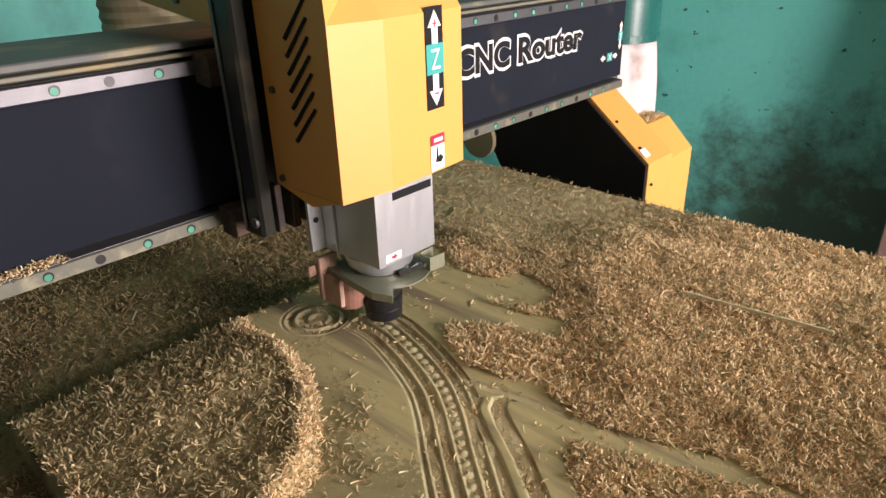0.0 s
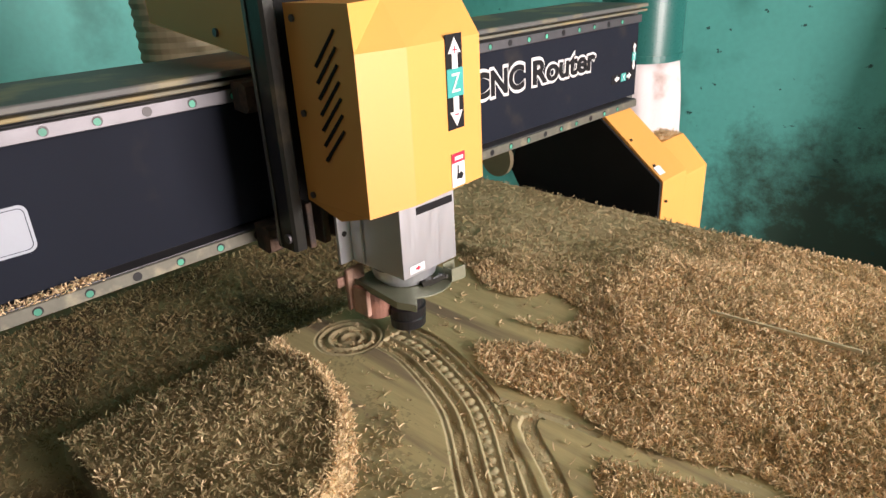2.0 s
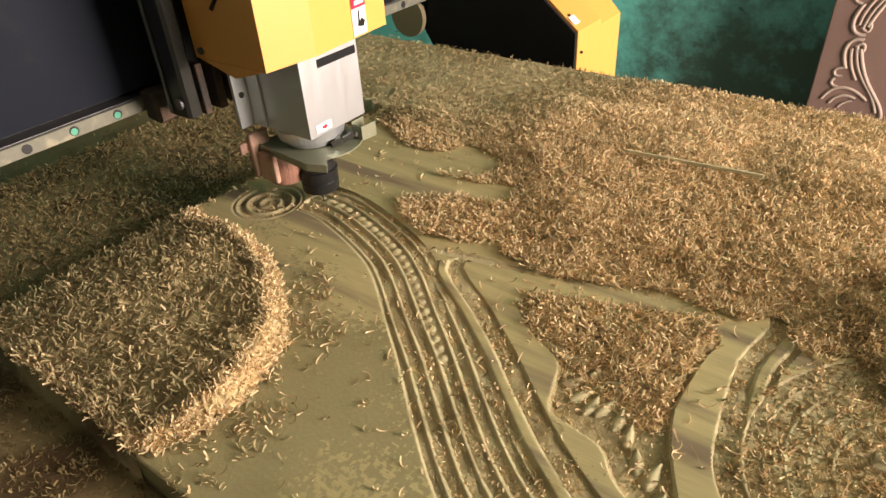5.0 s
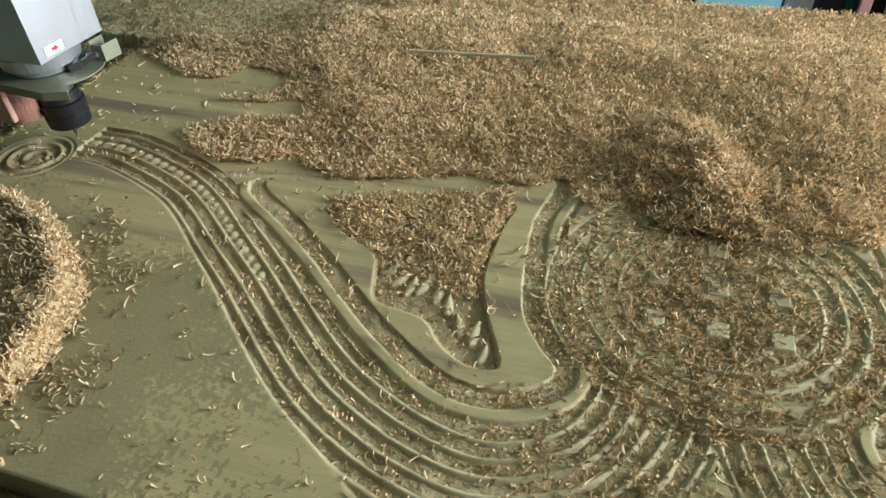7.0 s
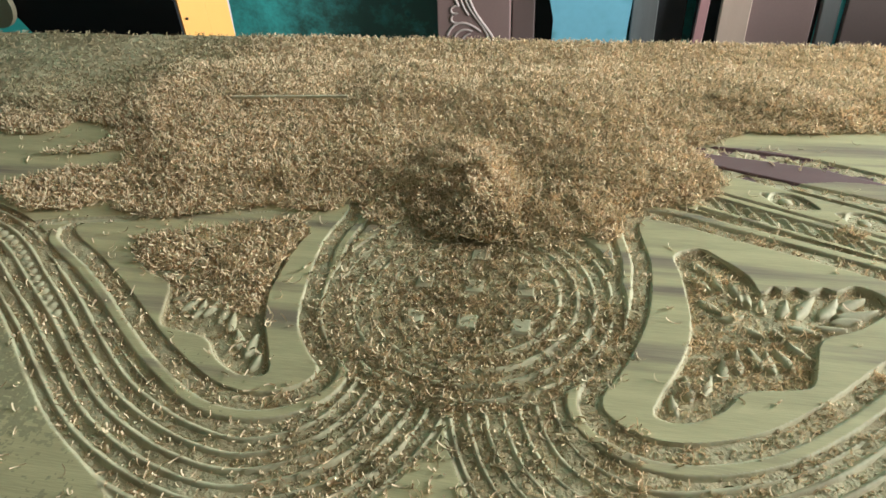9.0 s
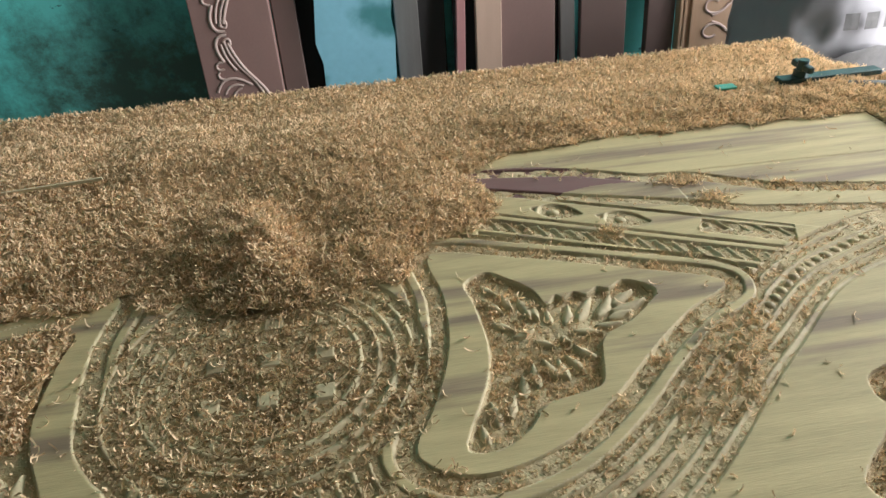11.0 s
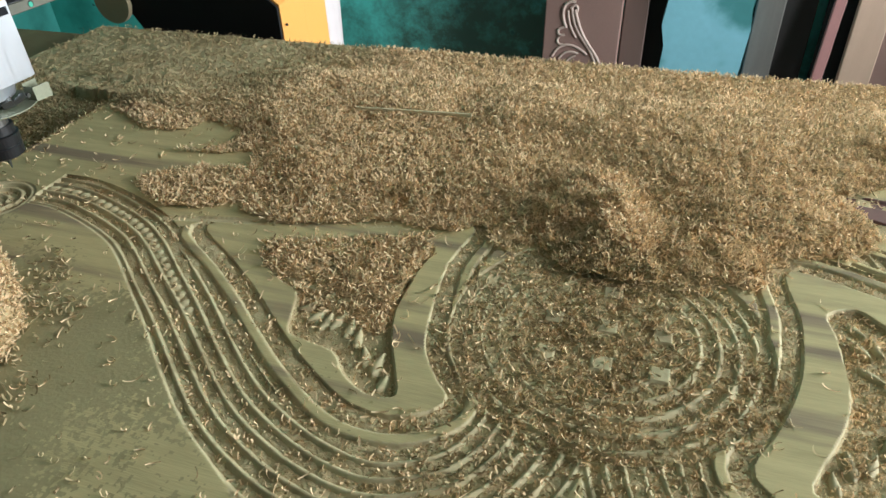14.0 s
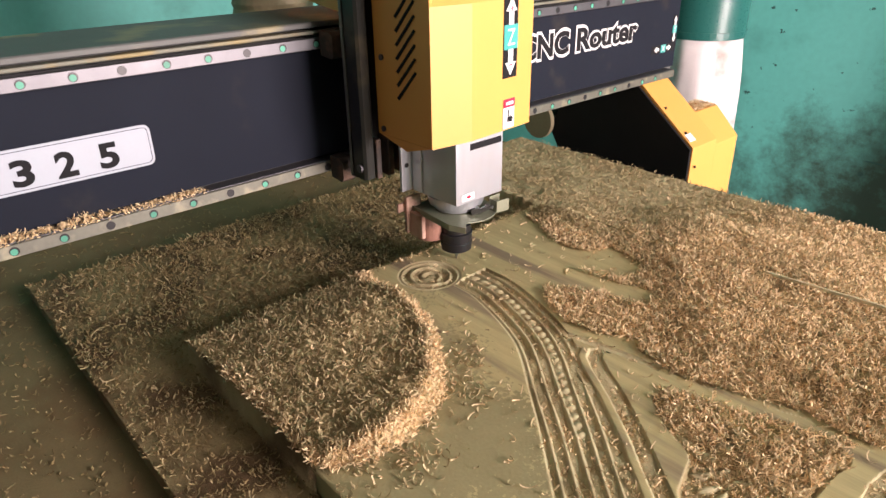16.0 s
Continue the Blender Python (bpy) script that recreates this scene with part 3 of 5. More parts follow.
def carved_panel():
    board = new("carved_headboard")
    rim = np.minimum.reduce([_gx - BX[0], BX[-1] - _gx, _gy - Y0, Y1 - _gy])
    z = ZB + BZ - 0.0015 * (rim < 0.001)
    cx, cy = 0.5 * (_gx[:-1, :-1] + _gx[1:, 1:]), 0.5 * (_gy[:-1, :-1] + _gy[1:, 1:])
    lens = inside_of(cx, cy, [(0.395, 0.350), (0.49, 0.352), (0.574, 0.329), (0.66, 0.280), (0.70, 0.262), (0.60, 0.273), (0.529, 0.263), (0.470, 0.276), (0.43, 0.315)]) < 0
    low = np.minimum.reduce([BZ[:-1, :-1], BZ[1:, :-1], BZ[1:, 1:], BZ[:-1, 1:]])
    heap = inside_of(cx, cy, HEAP, True)
    # dust film round the heap; its tone also paints the light's falloff there
    grime_and_dimming = 0.75 - heap / 0.30 - 1.2 * step(cy, -0.16, 0.0) + 0.35 * fbm(cx, cy, 14, 31, 2) + 0.5 * fbm(cx, cy, 260, 33, 2)
    tone = np.where(lens, 1, np.where((low < -0.0004) & ~((cx > 0.7) & (low > -0.002)), 2, np.where(grime_and_dimming > 0, 3, 0)))
    west = cx < XC
    kind = KIND[:-1, :-1]
    for name, mask, label in (("panel", kind == 0, "flat greenish hardwood ground"), ("frame_moulding", (kind == 1) & west, ""), ("frame_moulding", (kind == 1) & ~west, ""), ("scroll_band", (kind == 2) & west, "parallel scroll ridges"), ("scroll_band", (kind == 2) & ~west, "parallel scroll ridges"), ("medallion", kind == 3, "round medallion of rings and squares"), ("leaf_carving", (kind == 4) & west, "leaf pocket half filled with shavings"), ("leaf_carving", (kind == 4) & (cx >= XC) & (cx < 0.62), "leaf pocket with carved petals"), ("leaf_carving", (kind == 4) & (cx >= 0.62), "leaf pocket with carved petals"), ("rope_band", kind == 5, "rope border with rosettes"), ("volute", (kind == 6) & west, ""), ("volute", (kind == 6) & ~west, "")):
        me = grid_mesh(name, BX, BY, z, mask)
        for m in (WOOD, HEART, FRESH, DUSTYWOODDIM):
            me.materials.append(m)
        me.polygons.foreach_set("material_index", tone[mask].astype(np.int32))
        ob = new(name, me)
        ob.parent = board
        if label:
            ob["label"] = label
    edge = B()
    x0, x1 = BX[0], BX[-1]
    for p, q in (((x0, Y0), (x1, Y0)), ((x1, Y0), (x1, Y1)), ((x1, Y1), (x0, Y1)), ((x0, Y1), (x0, Y0))):
        edge.faces.new([edge.verts.new(v) for v in ((*p, ZS + 0.0005), (*q, ZS + 0.0005), (*q, ZB - 0.0015), (*p, ZB - 0.0015))])
    part("board_edge", edge, DUSTYWOODDIM, board, "dusty sawn edge of the panel")
    tagged(board, "pale greenish hardwood panel carved with scrolls, leaves and a medallion", "carved board")


def fbm(x, y, scale, seed, octaves=3):
    """Cheap smooth value noise, about -1 to 1."""
    out, amp = np.zeros(x.shape), 1.0
    g = np.random.RandomState(seed)
    for o in range(octaves):
        t = g.rand(97, 97) * 2 - 1
        u, v = x * scale * 2 ** o + 40.3, y * scale * 2 ** o + 40.7
        i, j = np.floor(u).astype(int), np.floor(v).astype(int)
        fu, fv = u - i, v - j
        fu, fv = fu * fu * (3 - 2 * fu), fv * fv * (3 - 2 * fv)
        a, b = t[i % 97, j % 97], t[(i + 1) % 97, j % 97]
        c, d = t[i % 97, (j + 1) % 97], t[(i + 1) % 97, (j + 1) % 97]
        out += amp * ((a * (1 - fu) + b * fu) * (1 - fv) + (c * (1 - fu) + d * fu) * fv)
        amp *= 0.5
    return out


FAR = [(-1.23, 0.60), (-1.0, 0.47), (-0.79, 0.40), (-0.772, 0.352), (-0.697, 0.320), (-0.631, 0.291), (-0.585, 0.299), (-0.566, 0.340), (-0.53, 0.341), (-0.485, 0.317), (-0.464, 0.274), (-0.507, 0.248), (-0.60, 0.232), (-0.507, 0.238), (-0.422, 0.256), (-0.404, 0.221), (-0.477, 0.194), (-0.529, 0.158), (-0.574, 0.150), (-0.51, 0.114), (-0.454, 0.089), (-0.359, 0.112), (-0.344, 0.102), (-0.315, 0.104), (-0.266, 0.091), (-0.234, 0.096), (-0.166, 0.126), (-0.105, 0.131), (-0.067, 0.136), (-0.032, 0.156), (0.0, 0.128), (0.06, 0.10), (0.14, 0.085), (0.22, 0.085), (0.29, 0.110), (0.320, 0.125), (0.337, 0.172), (0.425, 0.208), (0.457, 0.255), (0.422, 0.342), (0.496, 0.397), (0.693, 0.408), (0.987, 0.392), (1.095, 0.392), (1.085, 0.30), (1.058, 0.186), (1.041, 0.116), (1.08, 0.0), (1.25, -0.05), (1.25, 0.90), (-1.23, 0.90)]
HEAP = [(-0.80, -0.065), (-0.738, -0.052), (-0.677, -0.044), (-0.620, -0.052), (-0.561, -0.077), (-0.515, -0.106), (-0.458, -0.153), (-0.432, -0.200), (-0.420, -0.262), (-0.455, -0.352), (-0.62, -0.36), (-0.80, -0.36)]

carved_panel()

SX = np.linspace(-1.22, 1.235, 615)
SY = np.linspace(-0.466, 0.838, 327)
_sx, _sy = np.meshgrid(SX, SY, indexing="ij")


def shavings():
    x, y = _sx, _sy
    on = (x > BX[0]) & (x < BX[-1] - 0.005) & (y > Y0) & (y < Y1 - 0.005)
    ix = np.clip(np.searchsorted(BX, x), 0, len(BX) - 1)
    iy = np.clip(np.searchsorted(BY, y), 0, len(BY) - 1)
    base = np.where(on, ZB + BZ[ix, iy], ZS)
    jag = 0.010 * fbm(x, y, 26, 3)
    far = -inside_of(x, y, FAR, False) + jag
    heap = -inside_of(x, y, HEAP, True) + 0.5 * jag
    lump = fbm(x, y, 9, 5, 3)
    fine = fbm(x, y, 90, 7, 2)
    left_fade = step(x, -0.85, -0.35)
    # the far blanket: level with the board, sloping down to the bed's far edge
    level = ZB + 0.010 * step(far, 0, 0.10) + 0.006 * lump - ((0.044 + 0.012 * step(x, -0.1, 0.8)) * step(y, 0.44, 0.82)) - 0.025 * (1 - left_fade) * step(y, 0.40, 0.50)
    top = np.where(far > 0, np.maximum(level * step(far, 0.0, 0.03) + (1 - step(far, 0.0, 0.03)) * base, base), 0)
    top = np.where((far > 0) & ~on, np.maximum(level, ZS + 0.004), top)
    top = np.where((far > 0) & on & (np.hypot(x - XC, y) > 0.168 + jag), np.maximum(top, np.maximum(base, ZB - 0.001) + 0.0014), top)
    # heap at the near corner, cut off steeply on its inner side
    hz = ZB + (0.022 + 0.006 * lump) * step(heap, 0.0, 0.020) * step(x, -0.81, -0.62) * (0.35 + 0.65 * step(y, -0.36, -0.25)) + 0.004
    top = np.where((heap > 0) & on, np.maximum(top, hz), top)
    # mound by the medallion with a steep face towards the light
    mx = x - np.interp(y, [0.09, 0.16, 0.24, 0.34], [0.158, 0.148, 0.132, 0.108]) - 0.010 * fbm(x, y, 22, 13, 2)
    my = y - 0.205
    along = np.clip(1 - np.abs(my + 0.016 * fbm(x, y, 18, 15, 2)) / 0.120, 0, 1)
    crest = 0.024 * along ** 0.9 * np.where(mx < 0.0, step(mx, -0.130, 0.0), 1 - step(mx, 0.0, 0.060))
    hollow = 0.006 * np.exp(-((mx + 0.060) ** 2 + (my + 0.0) ** 2) / 0.0016)
    body = crest * (1 + 0.65 * fbm(x, y, 34, 11, 3)) - hollow
    top = np.where(crest > 0.002, np.maximum(top, ZB) + np.maximum(body, 0), top)
    # dust drifts on the sheet beyond the board's end
    kd = step(x, -1.25, -0.80) * step(y, -0.46, -0.05)
    drift = ZS + 0.006 + 0.010 * step(-np.abs(x + 0.80), -0.10, 0.0) * step(y, -0.15, 0.10) + 0.004 * lump
    top = np.where(~on & (far <= 0), np.maximum(top, drift * kd + (1 - kd) * (ZS + 0.0012)), top)
    # the left pocket is filled level with shavings in its far part
    q = np.abs(x - XC)
    p = inside_of(q, y, LEAF, margin=0.03)
    notch = inside_of(q, y, [(0.432, 0.050), (0.35, 0.078), (0.223, 0.121), (0.26, 0.07), (0.302, 0.040)], False)
    fill = on & (x < XC) & ((p < -0.001) | (notch < 0.002)) & (y > -0.055 + 1.2 * jag)
    top = np.where(fill, np.maximum(top, ZB - 0.001 - 0.0085 * (1 - step(y, -0.055, 0.02)) + 0.0025 * lump * step(-np.minimum(p, notch), 0, 0.01)), top)
    solid = top > base + 0.0008
    z = np.where(solid, top + 0.0028 * fine * step(top - base, 0.001, 0.006), base - 0.002)
    keep = (solid[:-1, :-1] & solid[1:, :-1] & solid[1:, 1:] & solid[:-1, 1:])
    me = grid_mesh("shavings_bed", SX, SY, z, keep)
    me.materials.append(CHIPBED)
    me.materials.append(SHADEDBEDDUST)
    me.materials.append(BEDDUSTYDIM)
    me.materials.append(DUST)
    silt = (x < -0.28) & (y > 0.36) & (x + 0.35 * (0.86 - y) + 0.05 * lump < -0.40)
    # dust on the sheet, its dark tone also standing for shade by the gantry
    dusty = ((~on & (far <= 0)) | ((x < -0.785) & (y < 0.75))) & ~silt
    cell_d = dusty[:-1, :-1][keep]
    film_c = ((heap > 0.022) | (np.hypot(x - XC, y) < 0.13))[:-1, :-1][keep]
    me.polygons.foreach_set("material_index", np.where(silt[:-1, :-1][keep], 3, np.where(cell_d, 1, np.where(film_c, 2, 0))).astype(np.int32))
    me.polygons.foreach_set("use_smooth", np.ones(len(me.polygons), bool))
    pile = tagged(new("wood_shavings", me), "deep blanket of curled tan wood shavings over the panel", "wood shavings", kind="stuff")
    # loose curls: dense on the blanket, thinner in the grooves, a sprinkle on bare wood
    low = np.where(on, -BZ[ix, iy], 0)
    pockets = step(low, 0.003, 0.006)
    dens = np.where(x > 0.35, 0.004, 0.014)
    dens = np.where(on, dens + 0.50 * pockets * (0.4 + 0.6 * step(x, -0.45, -0.2)), 0.06)
    dens = np.where(on & (np.hypot(x - XC, y) < 0.17), (1.25 + 0.35 * lump - 0.55 * step(x, 0.14, 0.24) - 0.5 * np.exp(-((x - 0.03) ** 2 + (y - 0.045) ** 2) / 0.0022)) * (0.18 + 0.82 * step(low, 0.0010, 0.0036)), dens)
    dens = np.where(on & (y < -0.15) & (np.abs(x - 0.17) < 0.16), np.maximum(dens, (0.62 + 0.2 * lump) * (0.25 + 0.75 * step(low, 0.0012, 0.0040))), dens)
    dens = np.where(on & (x < XC) & (notch < 0.004), 0.8, dens)
    dens = np.where(on & (p < -0.004), np.where(x < XC, 1.0 - 0.60 * step(-y, 0.03, 0.07), (1.0 - 0.80 * step(x, 0.41, 0.46) * step(y, -0.04, 0.0))) * (0.12 + 0.88 * step(low, 0.0025, 0.0055)), dens)
    pr = inside_of(x, y, LEAF_RIGHT)
    dens = np.where(on & (pr < -0.004), 0.9 * (0.15 + 0.85 * step(low, 0.0025, 0.0055)), dens)
    dens = np.where(on & (x > 0.42) & (np.hypot((x - 0.60) * 0.7 + (y + 0.09) * -0.7, ((x - 0.60) * 0.7 + (y + 0.09) * 0.7) * 0.35) < 0.035), 0.55, dens)
    for bx, by, br in ((0.719, 0.26, 0.022), (0.742, 0.205, 0.026), (0.835, 0.222, 0.014), (1.075, 0.245, 0.030), (0.575, 0.155, 0.02)):
        dens = np.where(on, np.maximum(dens, 0.9 * np.clip(1.3 - np.hypot((x - bx) * 0.6, (y - by) * 1.6) / br + 0.5 * jag * 100, 0, 1)), dens)
    dens = np.where(solid, 0.95, dens)
    dens = np.where((heap > -0.06) & (heap <= 0) & on & (x > -0.62), 0.13 * (0.8 + lump), dens)
    dens = np.where((crest > 0.002) | ((heap > 0) & (heap < 0.03)), 1.6, dens)
    dens = np.where(on & (heap > 0.03), 0.42 + 0.1 * lump, dens)
    dens = np.where((x < -0.78) & (far <= 0.02), np.where(solid, 0.40, 0.25), dens)
    dens = np.where(~on & (y < -0.34), 0.30 + 0.12 * lump, dens)
    dens = np.where((far > 0) & (x < -0.45) & (y > 0.40), dens * (0.12 + 0.88 * step(x + 0.35 * (0.86 - y), -0.62, -0.22)), dens)
    dens = np.clip(dens, 0, 2)
    g = np.random.RandomState(4)
    cell = (SX[1] - SX[0]) * (SY[1] - SY[0])
    n = g.poisson(dens * cell * CHIPS_PER_M2)
    ii, jj = np.nonzero(n)
    k = n[ii, jj]
    ii, jj = np.repeat(ii, k), np.repeat(jj, k)
    cx = SX[ii] + (g.rand(len(ii)) - 0.5) * (SX[1] - SX[0])
    cy = SY[jj] + (g.rand(len(ii)) - 0.5) * (SY[1] - SY[0])
    cz = np.where(solid[ii, jj], z[ii, jj], base[ii, jj]) + 0.45 * crest[ii, jj] * g.rand(len(ii))
    # film of dust: everywhere near the gantry, on top of the heap, along the near edge; its darker tones also paint the
    # weaker light there
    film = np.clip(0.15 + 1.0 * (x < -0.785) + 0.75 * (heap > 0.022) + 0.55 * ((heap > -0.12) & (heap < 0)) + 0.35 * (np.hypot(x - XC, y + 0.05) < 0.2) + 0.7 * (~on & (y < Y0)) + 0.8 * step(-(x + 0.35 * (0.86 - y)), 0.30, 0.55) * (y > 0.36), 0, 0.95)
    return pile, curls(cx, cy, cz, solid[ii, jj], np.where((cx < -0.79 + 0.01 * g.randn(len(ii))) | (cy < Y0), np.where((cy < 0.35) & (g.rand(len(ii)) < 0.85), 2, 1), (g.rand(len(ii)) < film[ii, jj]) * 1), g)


def curls(cx, cy, cz, deep, grey, g):
    """Curled strips of shaved wood, six cross lines each, as quads."""
    n = len(cx)
    length = g.uniform(0.008, 0.0225, n) * np.where(grey > 1, 0.7, 1.0)
    width = g.uniform(0.0009, 0.0019, n)
    bend = g.uniform(1.2, 5.2, n) * g.choice([-1, 1], n)
    yaw, tilt, roll = g.uniform(0, 2 * np.pi, n), g.normal(0, 0.45, n), g.uniform(-1.3, 1.3, n)
    tilt = np.where(deep, tilt, tilt * 0.35)
    t = np.linspace(-0.5, 0.5, 6)
    ang = bend[:, None] * t[None]
    rad = length / np.where(np.abs(bend) < 0.2, 0.2, bend)
    u = rad[:, None] * np.sin(ang)
    h = rad[:, None] * (1 - np.cos(ang)) * np.sign(bend)[:, None]
    side = np.cos(roll)[:, None], np.sin(roll)[:, None]
    pts = np.zeros((n, 6, 2, 3))
    for e, s in enumerate((-0.5, 0.5)):
        a = u
        b = s * width[:, None] * side[0] - h * side[1]
        c = s * width[:, None] * side[1] + h * side[0]
        a, c = a * np.cos(tilt)[:, None] - c * np.sin(tilt)[:, None], a * np.sin(tilt)[:, None] + c * np.cos(tilt)[:, None]
        pts[:, :, e, 0] = cx[:, None] + a * np.cos(yaw)[:, None] - b * np.sin(yaw)[:, None]
        pts[:, :, e, 1] = cy[:, None] + a * np.sin(yaw)[:, None] + b * np.cos(yaw)[:, None]
        pts[:, :, e, 2] = c
    low = pts[..., 2].min((1, 2))
    lift = np.where(deep, g.uniform(-0.0015, 0.0045, n), 0.0003)
    pts[..., 2] += (cz - np.where(deep, 0.0, low) + lift)[:, None, None]
    base = (np.arange(n) * 12)[:, None, None]
    quad = np.array([[2 * k, 2 * k + 1, 2 * k + 3, 2 * k + 2] for k in range(5)])[None]
    me = quads_mesh("shaving_curls", pts.reshape(-1, 3), (base + quad).reshape(-1, 4))
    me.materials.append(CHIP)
    me.materials.append(CHIPDUSTYDIM)
    me.materials.append(CHIPSHADED)
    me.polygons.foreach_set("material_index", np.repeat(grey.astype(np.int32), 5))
    me.polygons.foreach_set("use_smooth", np.ones(len(me.polygons), bool))
    return me


def groove_dust():
    """Fine dust lying in the cut grooves and over the medallion."""
    n = fbm(_gx, _gy, 60, 21, 3)
    m = fbm(_gx, _gy, 12, 22, 2)
    r = np.hypot(_gx - XC, _gy)
    q = np.abs(_gx - XC)
    level = np.full(_gx.shape, -0.0034) + 0.0011 * n + 0.0008 * m
    level = np.where(r < 0.162, -0.0030 + 0.0010 * n + 0.0012 * m - 0.0012 * step(_gx, 0.12, 0.24), level)
    level = np.where((q < 0.13) & (_gy < -0.155), -0.0026 + 0.0012 * n + 0.0014 * m, level)
    level = np.where((_gx < -0.45), level - 0.0014, level)
    leaf = inside_of(q, _gy, LEAF, margin=0.03) < -0.003
    level = np.where(leaf | (inside_of(_gx, _gy, LEAF_RIGHT) < -0.003), -0.0070 + 0.001 * n + 0.001 * m, level)
    keep_v = BZ < level - 0.0002
    keep = (keep_v[:-1, :-1] | keep_v[1:, :-1] | keep_v[1:, 1:] | keep_v[:-1, 1:])
    me = grid_mesh("groove_dust", BX, BY, ZB + np.where(keep_v, level, np.minimum(level, BZ - 0.0004)), keep)
    me.materials.append(DUST)
    ob = tagged(new("wood_dust", me), "fine brown wood dust lying in the carved grooves", "wood dust", kind="stuff")
    return ob


CHIPS_PER_M2 = 100000
groove_dust()
_pile, _curls = shavings()
_loose = new("loose_shavings", _curls)
_loose.parent = _pile
_r = np.random.RandomState(9)
_n = 2600
_bx = np.where(_r.rand(_n) < 0.5, _r.uniform(-1.62, -1.225, _n), _r.uniform(-1.3, -0.2, _n))
_by = np.where(_bx < -1.225, _r.uniform(-0.69, 0.6, _n), _r.uniform(-0.69, -0.475, _n))
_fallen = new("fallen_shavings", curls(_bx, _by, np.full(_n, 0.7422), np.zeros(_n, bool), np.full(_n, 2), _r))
_fallen.parent = _pile

# ---- the gantry ----
FACING = Matrix(((0, 0, 1, 0), (1, 0, 0, 0), (0, 1, 0, 0), (0, 0, 0, 1)))  # a drawing's x, y laid on a face that looks along +x


def lettering(name, text, y0, y1, z0, z1, x, material, parent, fat=0.0, depth=0.0006, label=""):
    """Words laid on a face that looks along +x, fitted between y0..y1 and z0..z1."""
    cu = bpy.data.curves.new(name, "FONT")
    cu.body, cu.offset, cu.extrude, cu.resolution_u = text, fat, 0.01, 4
    tmp = new("tmp", cu)
    me = bpy.data.meshes.new_from_object(tmp)
    bpy.data.objects.remove(tmp)
    me.name = name
    co = np.array([v.co[:] for v in me.vertices])
    lo, hi = co.min(0), co.max(0)
    co = (co - lo) / (hi - lo)
    co = np.stack([x + co[:, 2] * depth, y0 + co[:, 0] * (y1 - y0), z0 + co[:, 1] * (z1 - z0)], -1)
    me.vertices.foreach_set("co", co.astype(np.float32).ravel())
    me.materials.clear()
    me.materials.append(material)
    ob = new(name, me)
    ob.parent = parent
    if label:
        ob["label"] = label
    return ob


def flat(y0, y1, z0, z1, x, t=0.0008, bevel=0.0):
    return box(B(), x, x + t, y0, y1, z0, z1, bevel)


def arrow(y, z, size, x, up, t=0.0009):
    s = 1 if up else -1
    pts = [(-0.5, 0), (0, 0.75), (0.5, 0), (0.22, 0), (0.22, -0.75), (-0.22, -0.75), (-0.22, 0)]
    return prism(B(), [(y + p[0] * size, z + s * p[1] * size) for p in pts], "x", x, x + t)


def rounded(y0, y1, z0, z1, r, n=5):
    """Outline of a rectangle with round corners."""
    out = []
    for cy, cz, a0 in ((y1 - r, z1 - r, 0), (y0 + r, z1 - r, 90), (y0 + r, z0 + r, 180), (y1 - r, z0 + r, 270)):
        for k in range(n + 1):
            a = radians(a0 + 90 * k / n)
            out.append((cy + r * math.cos(a), cz + r * math.sin(a)))
    return out


def side_arrow(y, z, size, x, right, t=0.0009):
    s = 1 if right else -1
    pts = [(0, -0.5), (0.75, 0), (0, 0.5), (0, 0.22), (-0.6, 0.22), (-0.6, -0.22), (0, -0.22)]
    return prism(B(), [(y + s * p[0] * size, z + p[1] * size) for p in pts], "x", x, x + t)


def linear_rail(g, z, y0, y1, caps, material):
    bm = prism(B(), [(-0.0318, z - 0.009), (-0.0318, z + 0.009), (-0.018, z + 0.009), (-0.016, z + 0.006), (-0.012, z + 0.006), (-0.010, z + 0.009), (-0.001, z + 0.009), (0.0, z + 0.008), (0.0, z - 0.008), (-0.001, z - 0.009), (-0.010, z - 0.009), (-0.012, z - 0.006), (-0.016, z - 0.006), (-0.018, z - 0.009)], "y", y0, y1)
    rail = part("linear_rail", bm, material, g)
    k = 0
    for i in range(-10, 20):
        y = -0.1425 + 0.06 * i
        if y0 + 0.02 < y < y1 - 0.02:
            ring = B()
            cyl(ring, 0, 0, -0.001, 0.0006, 0.0062, n=20, m=Matrix.Translation((0, y, z)) @ FACING)
            o = part("bolt_recess", ring, RUBBER, rail)
            if (i * 7 + caps) % 3:
                cap = B()
                cyl(cap, 0, 0, 0.0006, 0.0010, 0.0045, n=16, m=Matrix.Translation((0, y - 0.0006, z - 0.0008)) @ FACING)
                part("bolt_cap", cap, GREENCAP, rail, "green plastic bolt cap")
    return rail


